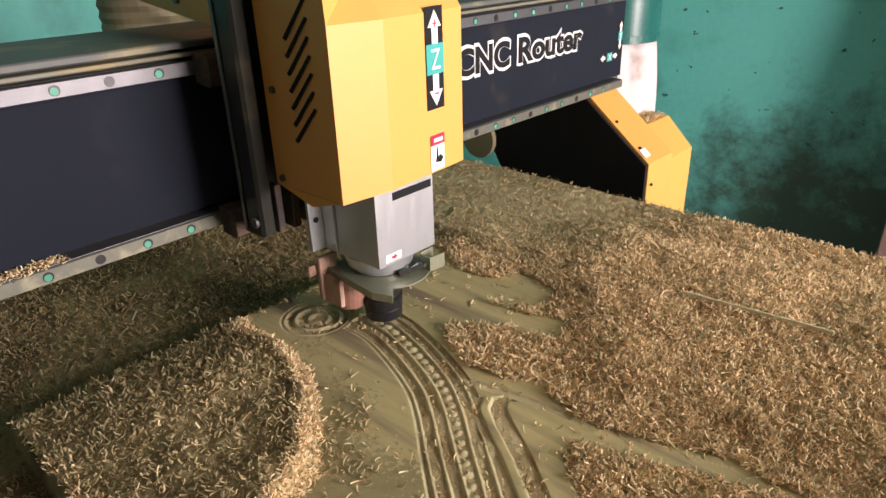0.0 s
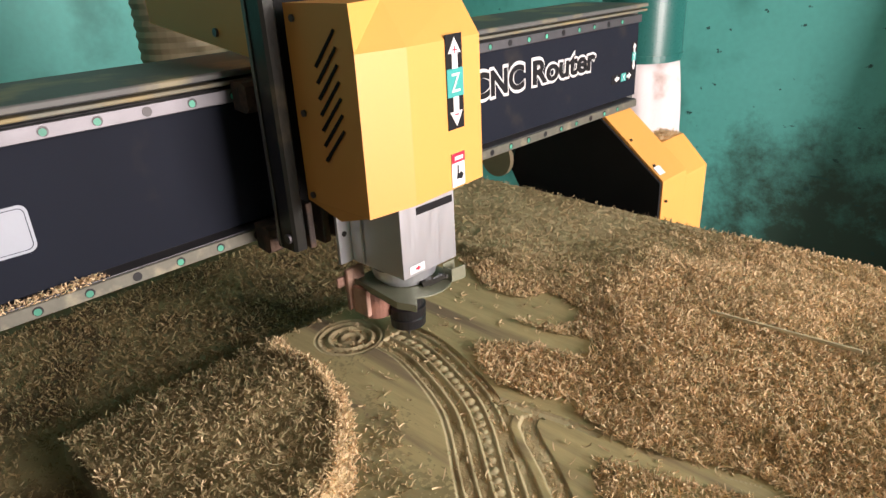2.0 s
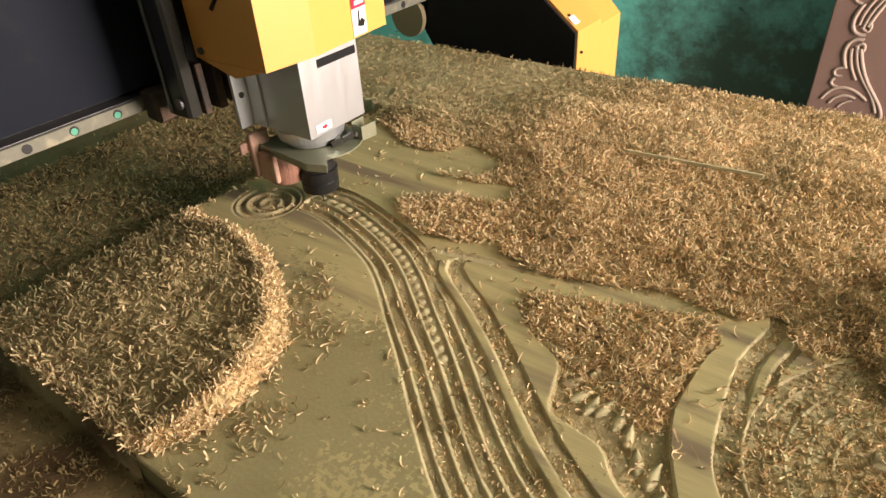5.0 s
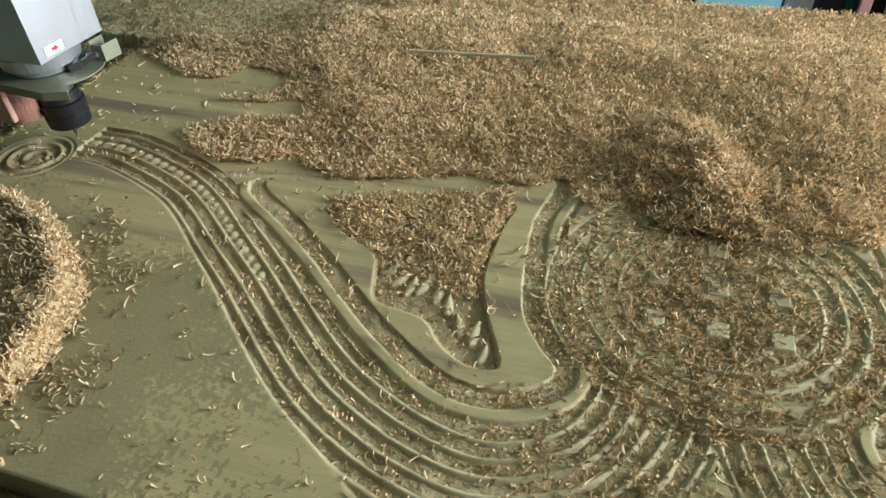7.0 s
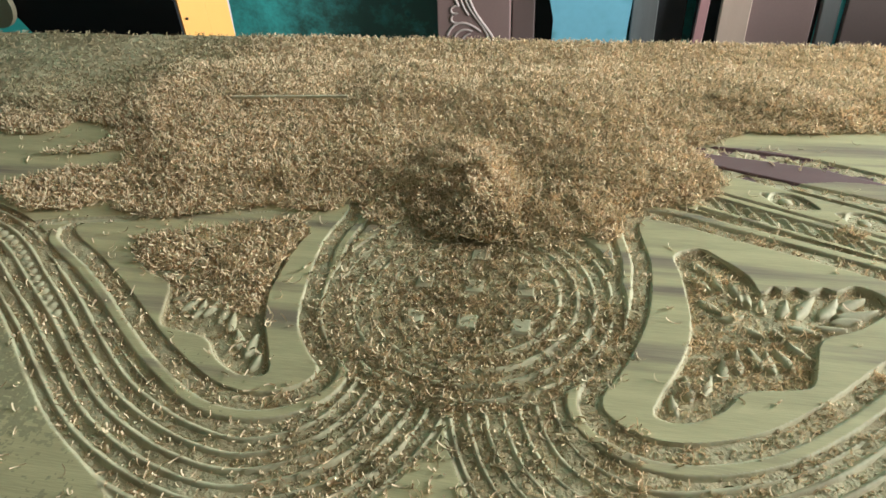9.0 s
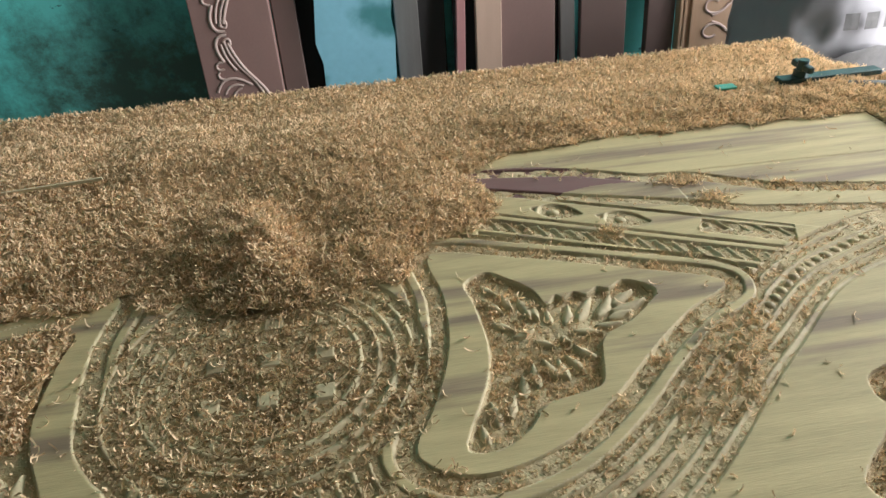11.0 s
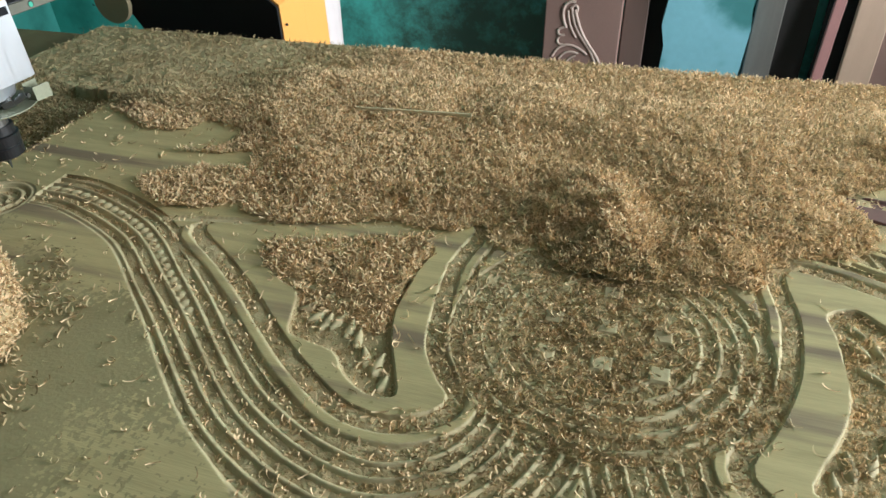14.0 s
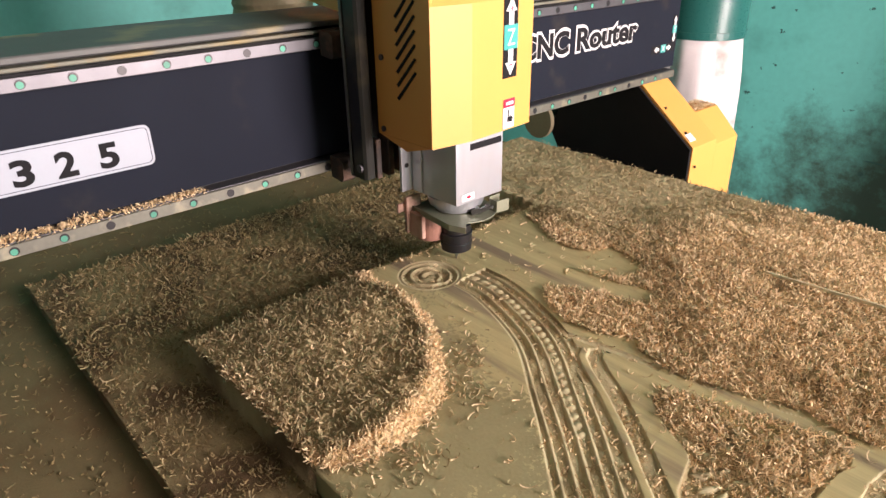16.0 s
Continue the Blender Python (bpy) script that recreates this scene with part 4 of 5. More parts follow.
def gantry():
    g = new("gantry")
    beam = prism(B(), [(-0.215, 0.958), (-0.215, 1.197), (-0.211, 1.200), (-0.006, 1.200), (-0.004, 1.198), (-0.004, 1.192), (-0.026, 1.189), (-0.0325, 1.172), (-0.0325, 0.958)], "y", -0.80, 1.125)
    part("beam", beam, GREYTOP, g, "dusty grey aluminium beam")
    part("beam_lip", box(B(), -0.024, -0.003, -0.80, 1.122, 1.1815, 1.187, 0.0015), DULL, g, "dusty aluminium lip")
    part("face_panel", box(B(), -0.0322, -0.022, -0.795, 1.118, 0.976, 1.156, 0.001), SLATE, g, "dark slate blue face panel")
    linear_rail(g, 1.1675, -0.78, 1.09, 0, STEEL)
    linear_rail(g, 0.9620, -0.78, 1.09, 1, RAILDULL)
    part("lower_edge", box(B(), -0.0318, -0.004, -0.79, 1.09, 0.9712, 0.9725, 0.0004), STEEL, g, "bright steel edge under the panel")
    # name plate with a rounded rim
    plate = part("name_plate", prism(B(), rounded(-0.54, -0.297, 1.028, 1.087, 0.010), "x", -0.0218, -0.0206), PLATE, g, "pale rounded number plate")
    rim = B()
    outer, inner = rounded(-0.5365, -0.3005, 1.0315, 1.0835, 0.0075), rounded(-0.5357, -0.3013, 1.0323, 1.0827, 0.0070)
    for n in range(len(outer)):
        m = (n + 1) % len(outer)
        rim.faces.new([rim.verts.new((-0.0203, *p)) for p in (outer[n], outer[m], inner[m], inner[n])])
    part("plate_rim", rim, SLATE, plate)
    for ch, y in (("3", -0.478), ("2", -0.4255), ("5", -0.371)):
        lettering("digit", ch, y, y + 0.026, 1.036, 1.072, -0.0205, INK, plate, 0.035)
    # words on the panel: white outlined letters with dark faces
    for word, y0, y1 in (("CNC", 0.487, 0.650), ("Router", 0.679, 0.922)):
        lettering("word_outline", word, y0 - 0.004, y1 + 0.004, 1.060, 1.125, -0.0219, WHITE, g, 0.070, 0.0005, "white outline lettering")
        lettering("word", word, y0, y1, 1.0665, 1.1185, -0.0213, INK, g, 0.036, 0.0006, "black lettering")
    part("axis_decal", flat(1.000, 1.112, 1.018, 1.040, -0.0219, 0.0006), INK, g, "axis arrow sticker")
    part("axis_decal", flat(1.090, 1.112, 1.040, 1.110, -0.0219, 0.0006), INK, g, "axis arrow sticker")
    part("decal_square", flat(1.043, 1.066, 1.019, 1.039, -0.0213), DECALTEAL, g)
    part("decal_square", flat(1.091, 1.111, 1.064, 1.084, -0.0213), DECALTEAL, g)
    lettering("decal_letter", "X", 1.047, 1.062, 1.022, 1.036, -0.0204, WHITE, g)
    lettering("decal_letter", "Y", 1.094, 1.108, 1.067, 1.081, -0.0204, WHITE, g)
    part("decal_arrow", side_arrow(1.024, 1.029, 0.016, -0.0213, False), WHITE, g)
    part("decal_arrow", side_arrow(1.080, 1.029, 0.016, -0.0213, True), WHITE, g)
    part("decal_arrow", arrow(1.101, 1.096, 0.016, -0.0213, True), WHITE, g)
    part("decal_arrow", arrow(1.101, 1.053, 0.016, -0.0213, False), WHITE, g)
    # far leg: black side plate under a yellow sheet cover
    side = [(-0.036, 0.963), (0.154, 0.811), (0.154, 0.62), (-0.20, 0.62), (-0.30, 0.78), (-0.262, 0.86), (-0.20, 0.935)]
    part("side_plate", prism(B(), side, "y", 0.945, 0.953), MATBLACK, g, "black side plate")
    cover = [(-0.036, 0.968), (-0.030, 0.969), (0.158, 0.815), (0.158, 0.62), (-0.02, 0.62), (-0.02, 0.90)]
    leg = part("leg_cover", prism(B(), cover, "y", 0.9535, 1.075, 0.0012), YELLOW, g, "yellow sheet metal leg cover")
    box_cover = [(0.02, 0.62), (0.02, 0.872), (0.085, 0.872), (0.157, 0.800), (0.157, 0.62)]
    part("drive_cover", prism(B(), box_cover, "y", 1.0755, 1.195, 0.0012), YELLOW, g, "yellow drive motor cover")
    for u, z in ((-0.020, 0.955), (0.055, 0.895), (0.120, 0.842), (0.1585, 0.76)):
        m = Matrix.Translation((u + 0.004, 0.968, z + 0.003)) @ (FACING if u > 0.15 else pose(0, 0, 0, 0, 50, 0))
        part("screw", cyl(B(), 0, 0, -0.002, 0.002, 0.0035, n=10, m=m), RUBBER, leg)
    decal = part("warning_decal", box(B(), 0.128, 0.152, 0.957, 0.985, 0.0, 0.0006), WHITE, leg, "small warning sticker")
    decal.matrix_basis = Matrix.Translation((0.125, 0, 0.8445)) @ pose(0, 0, 0, 0, 39.4, 0) @ Matrix.Translation((-0.125, 0, 0))
    part("side_plate", prism(B(), [(p[0], p[1]) for p in side], "y", -0.805, -0.797), MATBLACK, g)
    motor = part("drive_motor", rod(B(), (-0.335, 0.94, 0.80), (-0.335, 1.08, 0.80), 0.046, 28), GREENSTEEL, g, "dark green drive motor")
    part("motor_disc", rod(B(), (-0.335, 0.925, 0.80), (-0.335, 0.9398, 0.80), 0.054, 28), HOSE, motor, "dusty beige end disc")
    part("motor_bracket", box(B(), -0.30, -0.22, 1.0, 1.01, 0.76, 0.90, 0.001), MATBLACK, g)
    # shavings caught on the lower rail and on the drive cover
    for seed, nn, u0, u1, v0, v1, z, hump in ((61, 900, -0.021, -0.003, -0.66, -0.235, 0.9695, 0.014), (62, 260, 0.024, 0.082, 1.082, 1.19, 0.873, 0.008)):
        r = np.random.RandomState(seed)
        v = r.uniform(v0, v1, nn)
        u = r.uniform(u0, u1, nn)
        swell = 0.5 + 0.5 * np.sin(31 * v + 2) * np.cos(17 * v)
        w = z + hump * r.rand(nn) * swell * (u1 - u) / (u1 - u0)
        fluff = new("shaving_drift", curls(u, v, w, np.zeros(nn, bool), np.zeros(nn, bool), r))
        fluff.parent = g
        fluff["label"] = "tan shavings caught on the ledge"
    return tagged(g, "black router gantry with steel rails and a yellow leg cover", "gantry")


GANTRY = gantry()


def carriage():
    c = new("carriage")
    part("back_plate", box(B(), 0.045, 0.0635, -0.112, 0.112, 0.955, 1.40, 0.002), MATBLACK, c, "black mounting plate")
    for s in (-1, 1):
        col = part("guide_column", prism(B(), [(0.064, s * 0.135), (0.064, s * 0.113), (0.100, s * 0.113), (0.105, s * 0.117), (0.105, s * 0.131), (0.101, s * 0.135)], "z", 0.962, 1.42), BLACKSTEEL, c, "black steel guide column")
        part("column_edge", box(B(), 0.066, 0.072, s * 0.1362 - 0.0011, s * 0.1362 + 0.0011, 0.965, 1.42, 0.0005), STEELDARK, c)
        bolt = cyl(B(), 0, 0, 0.0, 0.004, 0.007, n=14, m=Matrix.Translation((0.0925, s * 0.135, 0.9805)) @ pose(0, 0, 0, -s * 90, 0, 0))
        part("bolt", bolt, STEEL, c)
        for z in (1.1675, 0.9620):
            blk = prism(B(), [(0.0005, z - 0.019), (0.0005, z + 0.019), (0.030, z + 0.019), (0.037, z + 0.014), (0.037, z - 0.017), (0.030, z - 0.022)], "y", s * 0.121 - 0.013, s * 0.121 + 0.013)
            part("bearing_block", blk, DUSTYBLOCK, c, "dust-caked bearing block")
    for y, w in ((-0.095, 0.010), (-0.070, 0.012), (-0.045, 0.010)):
        part("plate_lug", box(B(), 0.0640, 0.090, y - w / 2, y + w / 2, 0.952, 1.02, 0.002), DUSTYBLOCK, c)
    # yellow sheet over the lift motor, reaching back over the beam
    part("motor_cover", prism(B(), [(-0.27, 1.252), (0.074, 1.208), (0.074, 1.62), (-0.27, 1.62)], "y", -0.1085, -0.106), YELLOW, c, "yellow motor cover sheet")
    part("motor_cover", prism(B(), [(-0.27, 1.252), (0.074, 1.208), (0.074, 1.62), (-0.27, 1.62)], "y", 0.106, 0.1085), YELLOW, c, "yellow motor cover sheet")
    part("cover_back", box(B(), -0.2725, -0.2705, -0.1085, 0.1085, 1.252, 1.62), YELLOW, c)
    for u, z in ((0.062, 1.225), (-0.06, 1.245)):
        scr = cyl(B(), 0, 0, 0, 0.004, 0.006, n=12, m=Matrix.Translation((u, -0.1085, z)) @ pose(0, 0, 0, 90, 0, 0))
        part("screw", scr, STEEL, c)
    return tagged(c, "black steel carriage riding on the gantry rails", "carriage")


CARRIAGE = carriage()


def head():
    h = new("spindle_head")  # local origin at the cutter's tip on the spindle axis
    body = part("spindle_body", box(B(), -0.058, 0.0535, -0.0485, 0.0525, 0.125, 0.30, 0.0015), SILVER, h, "brushed silver square motor body")
    part("front_sheet", box(B(), 0.0537, 0.0552, -0.0500, 0.0540, 0.1265, 0.30, 0.0006), SILVER, body)
    part("name_plate", flat(-0.020, 0.050, 0.213, 0.2235, 0.0553, 0.0006), INK, body, "small black rating plate")
    bars = B()
    for k in range(3):
        for n in range(5):
            y = -0.016 + 0.0132 * n
            box(bars, 0.0556, 0.0558, y, y + 0.009 - 0.002 * ((n + k) % 2), 0.2153 + 0.0026 * k, 0.2162 + 0.0026 * k)
    part("rating_lines", bars, DULL, body)
    lab = part("direction_label", flat(-0.0385, -0.0105, 0.131, 0.142, 0.0553, 0.0005), WHITE, body, "white label with a red arrow")
    part("label_arrow", side_arrow(-0.0235, 0.1365, 0.0075, 0.0558, True, 0.0004), REDINK, lab)
    flange = B()
    box(flange, -0.058, -0.052, -0.074, -0.0492, 0.128, 0.30, 0.001)
    box(flange, -0.0515, -0.028, -0.0520, -0.0490, 0.128, 0.30, 0.0008)
    part("mount_flange", flange, SILVER, h, "aluminium mounting flange")
    part("flange_hole", cyl(B(), 0, 0, 0, 0.0008, 0.0042, n=16, m=Matrix.Translation((-0.0518, -0.0635, 0.1735)) @ FACING), RUBBER, h)
    part("bearing_cap", cyl(cyl(B(), 0, 0, 0.108, 0.1248, 0.046, 0.050, 40), 0, 0, 0.098, 0.1078, 0.036, 0.040, 40), SILVER, h, "round silver bearing cap")
    # dust-shoe bracket of thin sheet with a turned-up lip
    front = [(0.016 + 0.058 * math.cos(radians(a)), 0.058 * math.sin(radians(a))) for a in range(-38, 39, 8)]
    sheet = prism(B(), [(-0.062, -0.050), (0.052, -0.062), (0.080, -0.052)] + front + [(0.068, 0.058), (-0.05, 0.058)], "z", 0.0945, 0.0962)
    br = part("shoe_bracket", sheet, GREENSHEET, h, "grey-green sheet bracket caked with dust")
    part("bracket_lip", prism(B(), [(-0.062, -0.052), (0.052, -0.064), (0.080, -0.0535), (0.079, -0.052), (0.052, -0.062), (-0.062, -0.050)], "z", 0.088, 0.0985), GREENSHEET, br)
    part("bracket_lip", prism(B(), [(0.050, 0.032), (0.066, 0.032), (0.069, 0.058), (0.0672, 0.058), (0.0645, 0.034), (0.050, 0.034)], "z", 0.0963, 0.116), GREENSHEET, br)
    part("bracket_lip", prism(B(), [(0.048, 0.032), (0.049, 0.032), (0.049, 0.056), (0.048, 0.056)], "z", 0.0963, 0.120), GREENSHEET, br)
    bolt = rod(B(), (0.046, 0.004, 0.0985), (0.062, 0.020, 0.110), 0.0042, 12)
    rod(bolt, (0.050, 0.022, 0.1075), (0.064, 0.024, 0.1075), 0.0032, 10)
    rod(bolt, (0.040, -0.002, 0.1000), (0.050, 0.008, 0.1045), 0.0075, 6)
    part("clamp_bolt", bolt, STEELDARK, br)
    clamp = B()
    box(clamp, -0.060, -0.052, -0.066, -0.034, 0.050, 0.116, 0.002)
    box(clamp, -0.052, -0.020, -0.060, -0.052, 0.046, 0.090, 0.002)
    box(clamp, -0.066, -0.061, -0.078, -0.058, 0.088, 0.104, 0.002)
    part("shoe_clamp", clamp, PINKPALE, h, "dusty pale pink clamp plate")
    part("shoe_collar", cyl(B(), -0.034, -0.030, 0.040, 0.093, 0.024, 0.026, 24), PINKISH, h)
    prof = [(0.017, 0.022), (0.020, 0.0265), (0.034, 0.0275), (0.0355, 0.0262), (0.037, 0.0275), (0.052, 0.0285), (0.0535, 0.0255), (0.066, 0.0250)]
    part("collet_nut", turned(prof, 0, 0, 36), RUBBER, h, "black collet nut", smooth=False)
    part("spindle_nose", cyl(B(), 0, 0, 0.066, 0.098, 0.021, 0.021, 24), STEELDARK, h)
    part("cutter", cyl(cyl(B(), 0, 0, -0.004, 0.008, 0.0008, 0.003, 12), 0, 0, 0.008, 0.018, 0.003, 0.003, 12), STEELDARK, h)
    # folded yellow cover
    bm = B()
    A0, B0, C0, D0 = (0.0635, -0.105), (0.0725, -0.033), (0.060, 0.1115), (-0.066, 0.1115)
    E0 = (-0.066, -0.105)
    lo = [bm.verts.new((*p, 0.2345)) for p in (A0, B0, C0, D0, E0)]
    mid = [bm.verts.new((*p, 0.433)) for p in (A0, B0, C0, D0, E0)]
    hi = [bm.verts.new((*p, 0.487)) for p in ((0.060, -0.105), (0.030, -0.030), (0.022, 0.1115), D0, E0)]
    for a, b2 in ((lo, mid), (mid, hi)):
        for k in range(5):
            n = (k + 1) % 5
            if k in (3,):
                continue
            bm.faces.new((a[k], a[n], b2[n], b2[k]))
    bm.faces.new(list(hi))
    bmesh.ops.recalc_face_normals(bm, faces=bm.faces)
    bmesh.ops.solidify(bm, geom=list(bm.faces), thickness=0.002)
    cover = part("cover", bm, YELLOW, h, "bright yellow folded sheet metal cover")
    part("cover_apron", prism(B(), [(-0.060, 0.235), (0.005, 0.219), (0.060, 0.235)], "y", -0.106, -0.104), YELLOW, cover)
    for k in range(7):
        z = 0.437 - 0.0195 * k
        slot = prism(B(), [(-0.0135, z - 0.021), (-0.0085, z - 0.0235), (0.0335, z + 0.0205), (0.0335, z + 0.0215), (0.0300, z + 0.023)], "y", -0.1066, -0.1058)
        part("vent_slot", slot, INK, cover)
    for x, z in ((-0.047, 0.355), (-0.047, 0.47), (-0.050, 0.245)):
        part("screw", cyl(B(), 0, 0, 0, 0.003, 0.0045, n=12, m=Matrix.Translation((x, -0.106, z)) @ pose(0, 0, 0, 90, 0, 0)), STEEL, cover)
    fx = 0.0690
    tilt = math.atan2(C0[0] - B0[0], C0[1] - B0[1])
    stick = new("axis_sticker")
    stick.parent = cover
    stick.matrix_basis = Matrix.Translation((B0[0] + 0.0004, B0[1], 0)) @ Matrix.Rotation(-tilt, 4, "Z") @ Matrix.Translation((0, 0.019, 0.003))
    me = part("axis_sticker_face", flat(0.052, 0.086, 0.314, 0.436, 0.0), INK, cover, "black axis sticker with white arrows")
    for ob in (me,):
        ob.matrix_basis = stick.matrix_basis
    for ob in (part("sticker_square", flat(0.0522, 0.0858, 0.357, 0.393, 0.0009), DECALTEAL, cover), part("sticker_arrow", arrow(0.069, 0.4125, 0.026, 0.0009, True), WHITE, cover), part("sticker_arrow", arrow(0.069, 0.3375, 0.026, 0.0009, False), WHITE, cover),
               lettering("sticker_letter", "Z", 0.060, 0.078, 0.363, 0.387, 0.0018, WHITE, cover), lettering("sticker_sign", "+", 0.0645, 0.0735, 0.412, 0.421, 0.0019, REDINK, cover), part("sticker_sign", flat(0.065, 0.073, 0.3325, 0.3345, 0.0019), REDINK, cover),
               part("warning_sticker", flat(0.055, 0.083, 0.234, 0.281, 0.0), WHITE, cover, "white and red warning sticker"), part("warning_header", flat(0.055, 0.083, 0.268, 0.281, 0.0009), REDINK, cover), part("warning_mark", prism(B(), [(0.064, 0.245), (0.076, 0.243), (0.080, 0.249), (0.074, 0.254), (0.069, 0.251), (0.0695, 0.264), (0.067, 0.264), (0.066, 0.250)], "x", 0.0009, 0.0013), INK, cover), part("warning_bar", flat(0.060, 0.078, 0.272, 0.277, 0.0018), WHITE, cover)):
        ob.matrix_basis = stick.matrix_basis
    bpy.data.objects.remove(stick)
    return tagged(h, "router spindle with silver motor under a yellow cover", "router head")


HEAD = head()


# ---- things along the wall ----
def dust_collector():
    c = new("dust_collector")
    x, y = -1.175, 1.75
    bag = turned([(0.0, 0.12), (0.05, 0.148), (0.30, 0.152), (0.60, 0.152), (0.70, 0.149), (0.78, 0.146), (0.85, 0.143), (0.92, 0.139), (0.9645, 0.136)], x, y, 40)
    for v in bag.verts:
        a = math.atan2(v.co.y - y, v.co.x - x)
        k = 1 + 0.05 * math.sin(5 * a + 9 * v.co.z) + 0.03 * math.sin(11 * a)
        v.co.x, v.co.y = x + (v.co.x - x) * k, y + (v.co.y - y) * k
    part("dust_bag", bag, BAGCLOTH, c, "stained white cloth dust bag", True)
    part("drum", cyl(B(), x, y, 0.965, 1.75, 0.140, 0.140, 96), TEAL, c, "dark teal steel drum")
    part("drum_band", cyl(B(), x, y, 0.975, 0.990, 0.1435, 0.1435, 40), TEAL, c)
    return tagged(c, "teal drum dust collector with a white cloth bag", "dust collector")


dust_collector()


def ribbed_hose():
    h = new("extraction_hose")
    prof = [(0.0125 * k, 0.106 if k % 2 else 0.102) for k in range(161)]
    part("hose", turned(prof, -1.62, 0.30, 32), HOSE, h, "ribbed beige hose")
    for k, (dy, r) in enumerate(((-0.03, 0.10), (0.03, 0.13), (0.09, 0.09))):
        cu = bpy.data.curves.new("cable", "CURVE")
        cu.dimensions, cu.bevel_depth = "3D", 0.008
        s = cu.splines.new("NURBS")
        pts = [(-1.40, 0.16 + dy, 1.55), (-1.42, 0.17 + dy, 1.30), (-1.40, 0.22 + dy + r, 1.17), (-1.38, 0.34 + dy + r, 1.12), (-1.36, 0.5 + dy, 0.9), (-1.36, 0.52 + dy, 0.0)]
        s.points.add(len(pts) - 1)
        for p, q in zip(s.points, pts):
            p.co = (*q, 1)
        s.use_endpoint_u = True
        cu.materials.append(RUBBER)
        ob = new("cable", cu)
        ob.parent = h
    return tagged(h, "ribbed beige extraction hose with hanging black cables", "hose")


ribbed_hose()


def plank(name, x0, x1, z1, depth, material, label, lean=0.24, y=2.0, tip=0.0):
    """A board that stands on the floor with its foot forward and its head on the wall."""
    w = x1 - x0
    bm = box(B(), -w / 2, w / 2, 0, depth, 0, z1, 0.004)
    ob = part(name, bm, material)
    ob.matrix_basis = pose((x0 + x1) / 2, y, depth * math.sin(math.atan2(lean, z1)), -math.degrees(math.atan2(lean, z1)), tip, 0)
    return tagged(ob, label, "plank", "boards leaning on the wall")


def vine(parent, pts, r):
    cu = bpy.data.curves.new("carved_vine", "CURVE")
    cu.dimensions, cu.bevel_depth, cu.bevel_resolution = "3D", r, 2
    s = cu.splines.new("NURBS")
    s.points.add(len(pts) - 1)
    for p, q in zip(s.points, pts):
        p.co = (q[0], -0.0005, q[1], 1)
    s.use_endpoint_u = True
    tmp = new("tmp", cu)
    me = bpy.data.meshes.new_from_object(tmp)
    bpy.data.objects.remove(tmp)
    me.materials.append(VINE)
    ob = new("carved_vine", me)
    ob.parent = parent
    return ob


post = plank("carved_post", -0.292, -0.004, 1.9, 0.05, BROWN, "purplish-brown board carved with a winding pale vine", 0.2, 2.02, 0.0)
STRANDS = [([(-0.030, 0.035), (-0.022, 0.062), (-0.004, 0.110), (0.030, 0.160), (0.070, 0.205), (0.090, 0.245), (0.085, 0.280)], 0.0062),
           ([(-0.043, 0.028), (-0.036, 0.070), (-0.018, 0.110), (0.012, 0.150), (0.048, 0.190), (0.066, 0.235)], 0.0052),
           ([(-0.056, 0.038), (-0.054, 0.075), (-0.040, 0.110), (-0.018, 0.138)], 0.0048),
           ([(-0.028, 0.008), (-0.058, 0.003), (-0.080, 0.030), (-0.075, 0.070), (-0.058, 0.104)], 0.0062),
           ([(-0.048, 0.032), (-0.030, 0.012), (-0.014, 0.032), (-0.026, 0.052), (-0.042, 0.044)], 0.0050),
           ([(-0.062, 0.102), (-0.086, 0.104), (-0.094, 0.124), (-0.078, 0.136), (-0.060, 0.128)], 0.0050),
           ([(-0.080, 0.138), (-0.096, 0.150), (-0.088, 0.172), (-0.064, 0.166)], 0.0050),
           ([(-0.104, 0.215), (-0.088, 0.178), (-0.050, 0.160), (-0.006, 0.172), (0.030, 0.200)], 0.0052),
           ([(-0.078, 0.225), (-0.064, 0.196), (-0.036, 0.184), (-0.004, 0.200)], 0.0046),
           ([(-0.048, 0.235), (-0.036, 0.212), (-0.010, 0.206)], 0.0042)]
for k in range(3):
    for s in (-1, 1):
        for pts, r in STRANDS:
            vine(post, [(u, 0.555 + 0.56 * (k - 0) + s * v) for u, v in pts if 0.03 < 0.555 + 0.56 * k + s * v < 1.86], r)
plank("dark_board", 0.0, 0.088, 1.8, 0.045, DARKBROWN, "dark brown board leaning beside the carved post", 0.2, 2.06, 0.0)
# added filler: its black paints the shade between post and pier
plank("dark_board", 0.082, 0.165, 1.7, 0.03, GAPSHADE, "near-black filler that paints the deep shade between the leaning boards", 0.1, 2.17)

# painted masonry pier with a chipped edge
bm = B()
rng = random.Random(5)
zs = [0.08 * k for k in range(41)]
left = [(0.155 + rng.uniform(-0.012, 0.008), z) for z in zs]
right = [(0.452 + rng.uniform(-0.010, 0.006), z) for z in zs]
prism(bm, left + right[::-1], "y", 2.09, 2.2995)
tagged(part("pier", bm, TURQBRIGHT), "turquoise painted masonry pier with chipped corners", "pier", kind="structure")

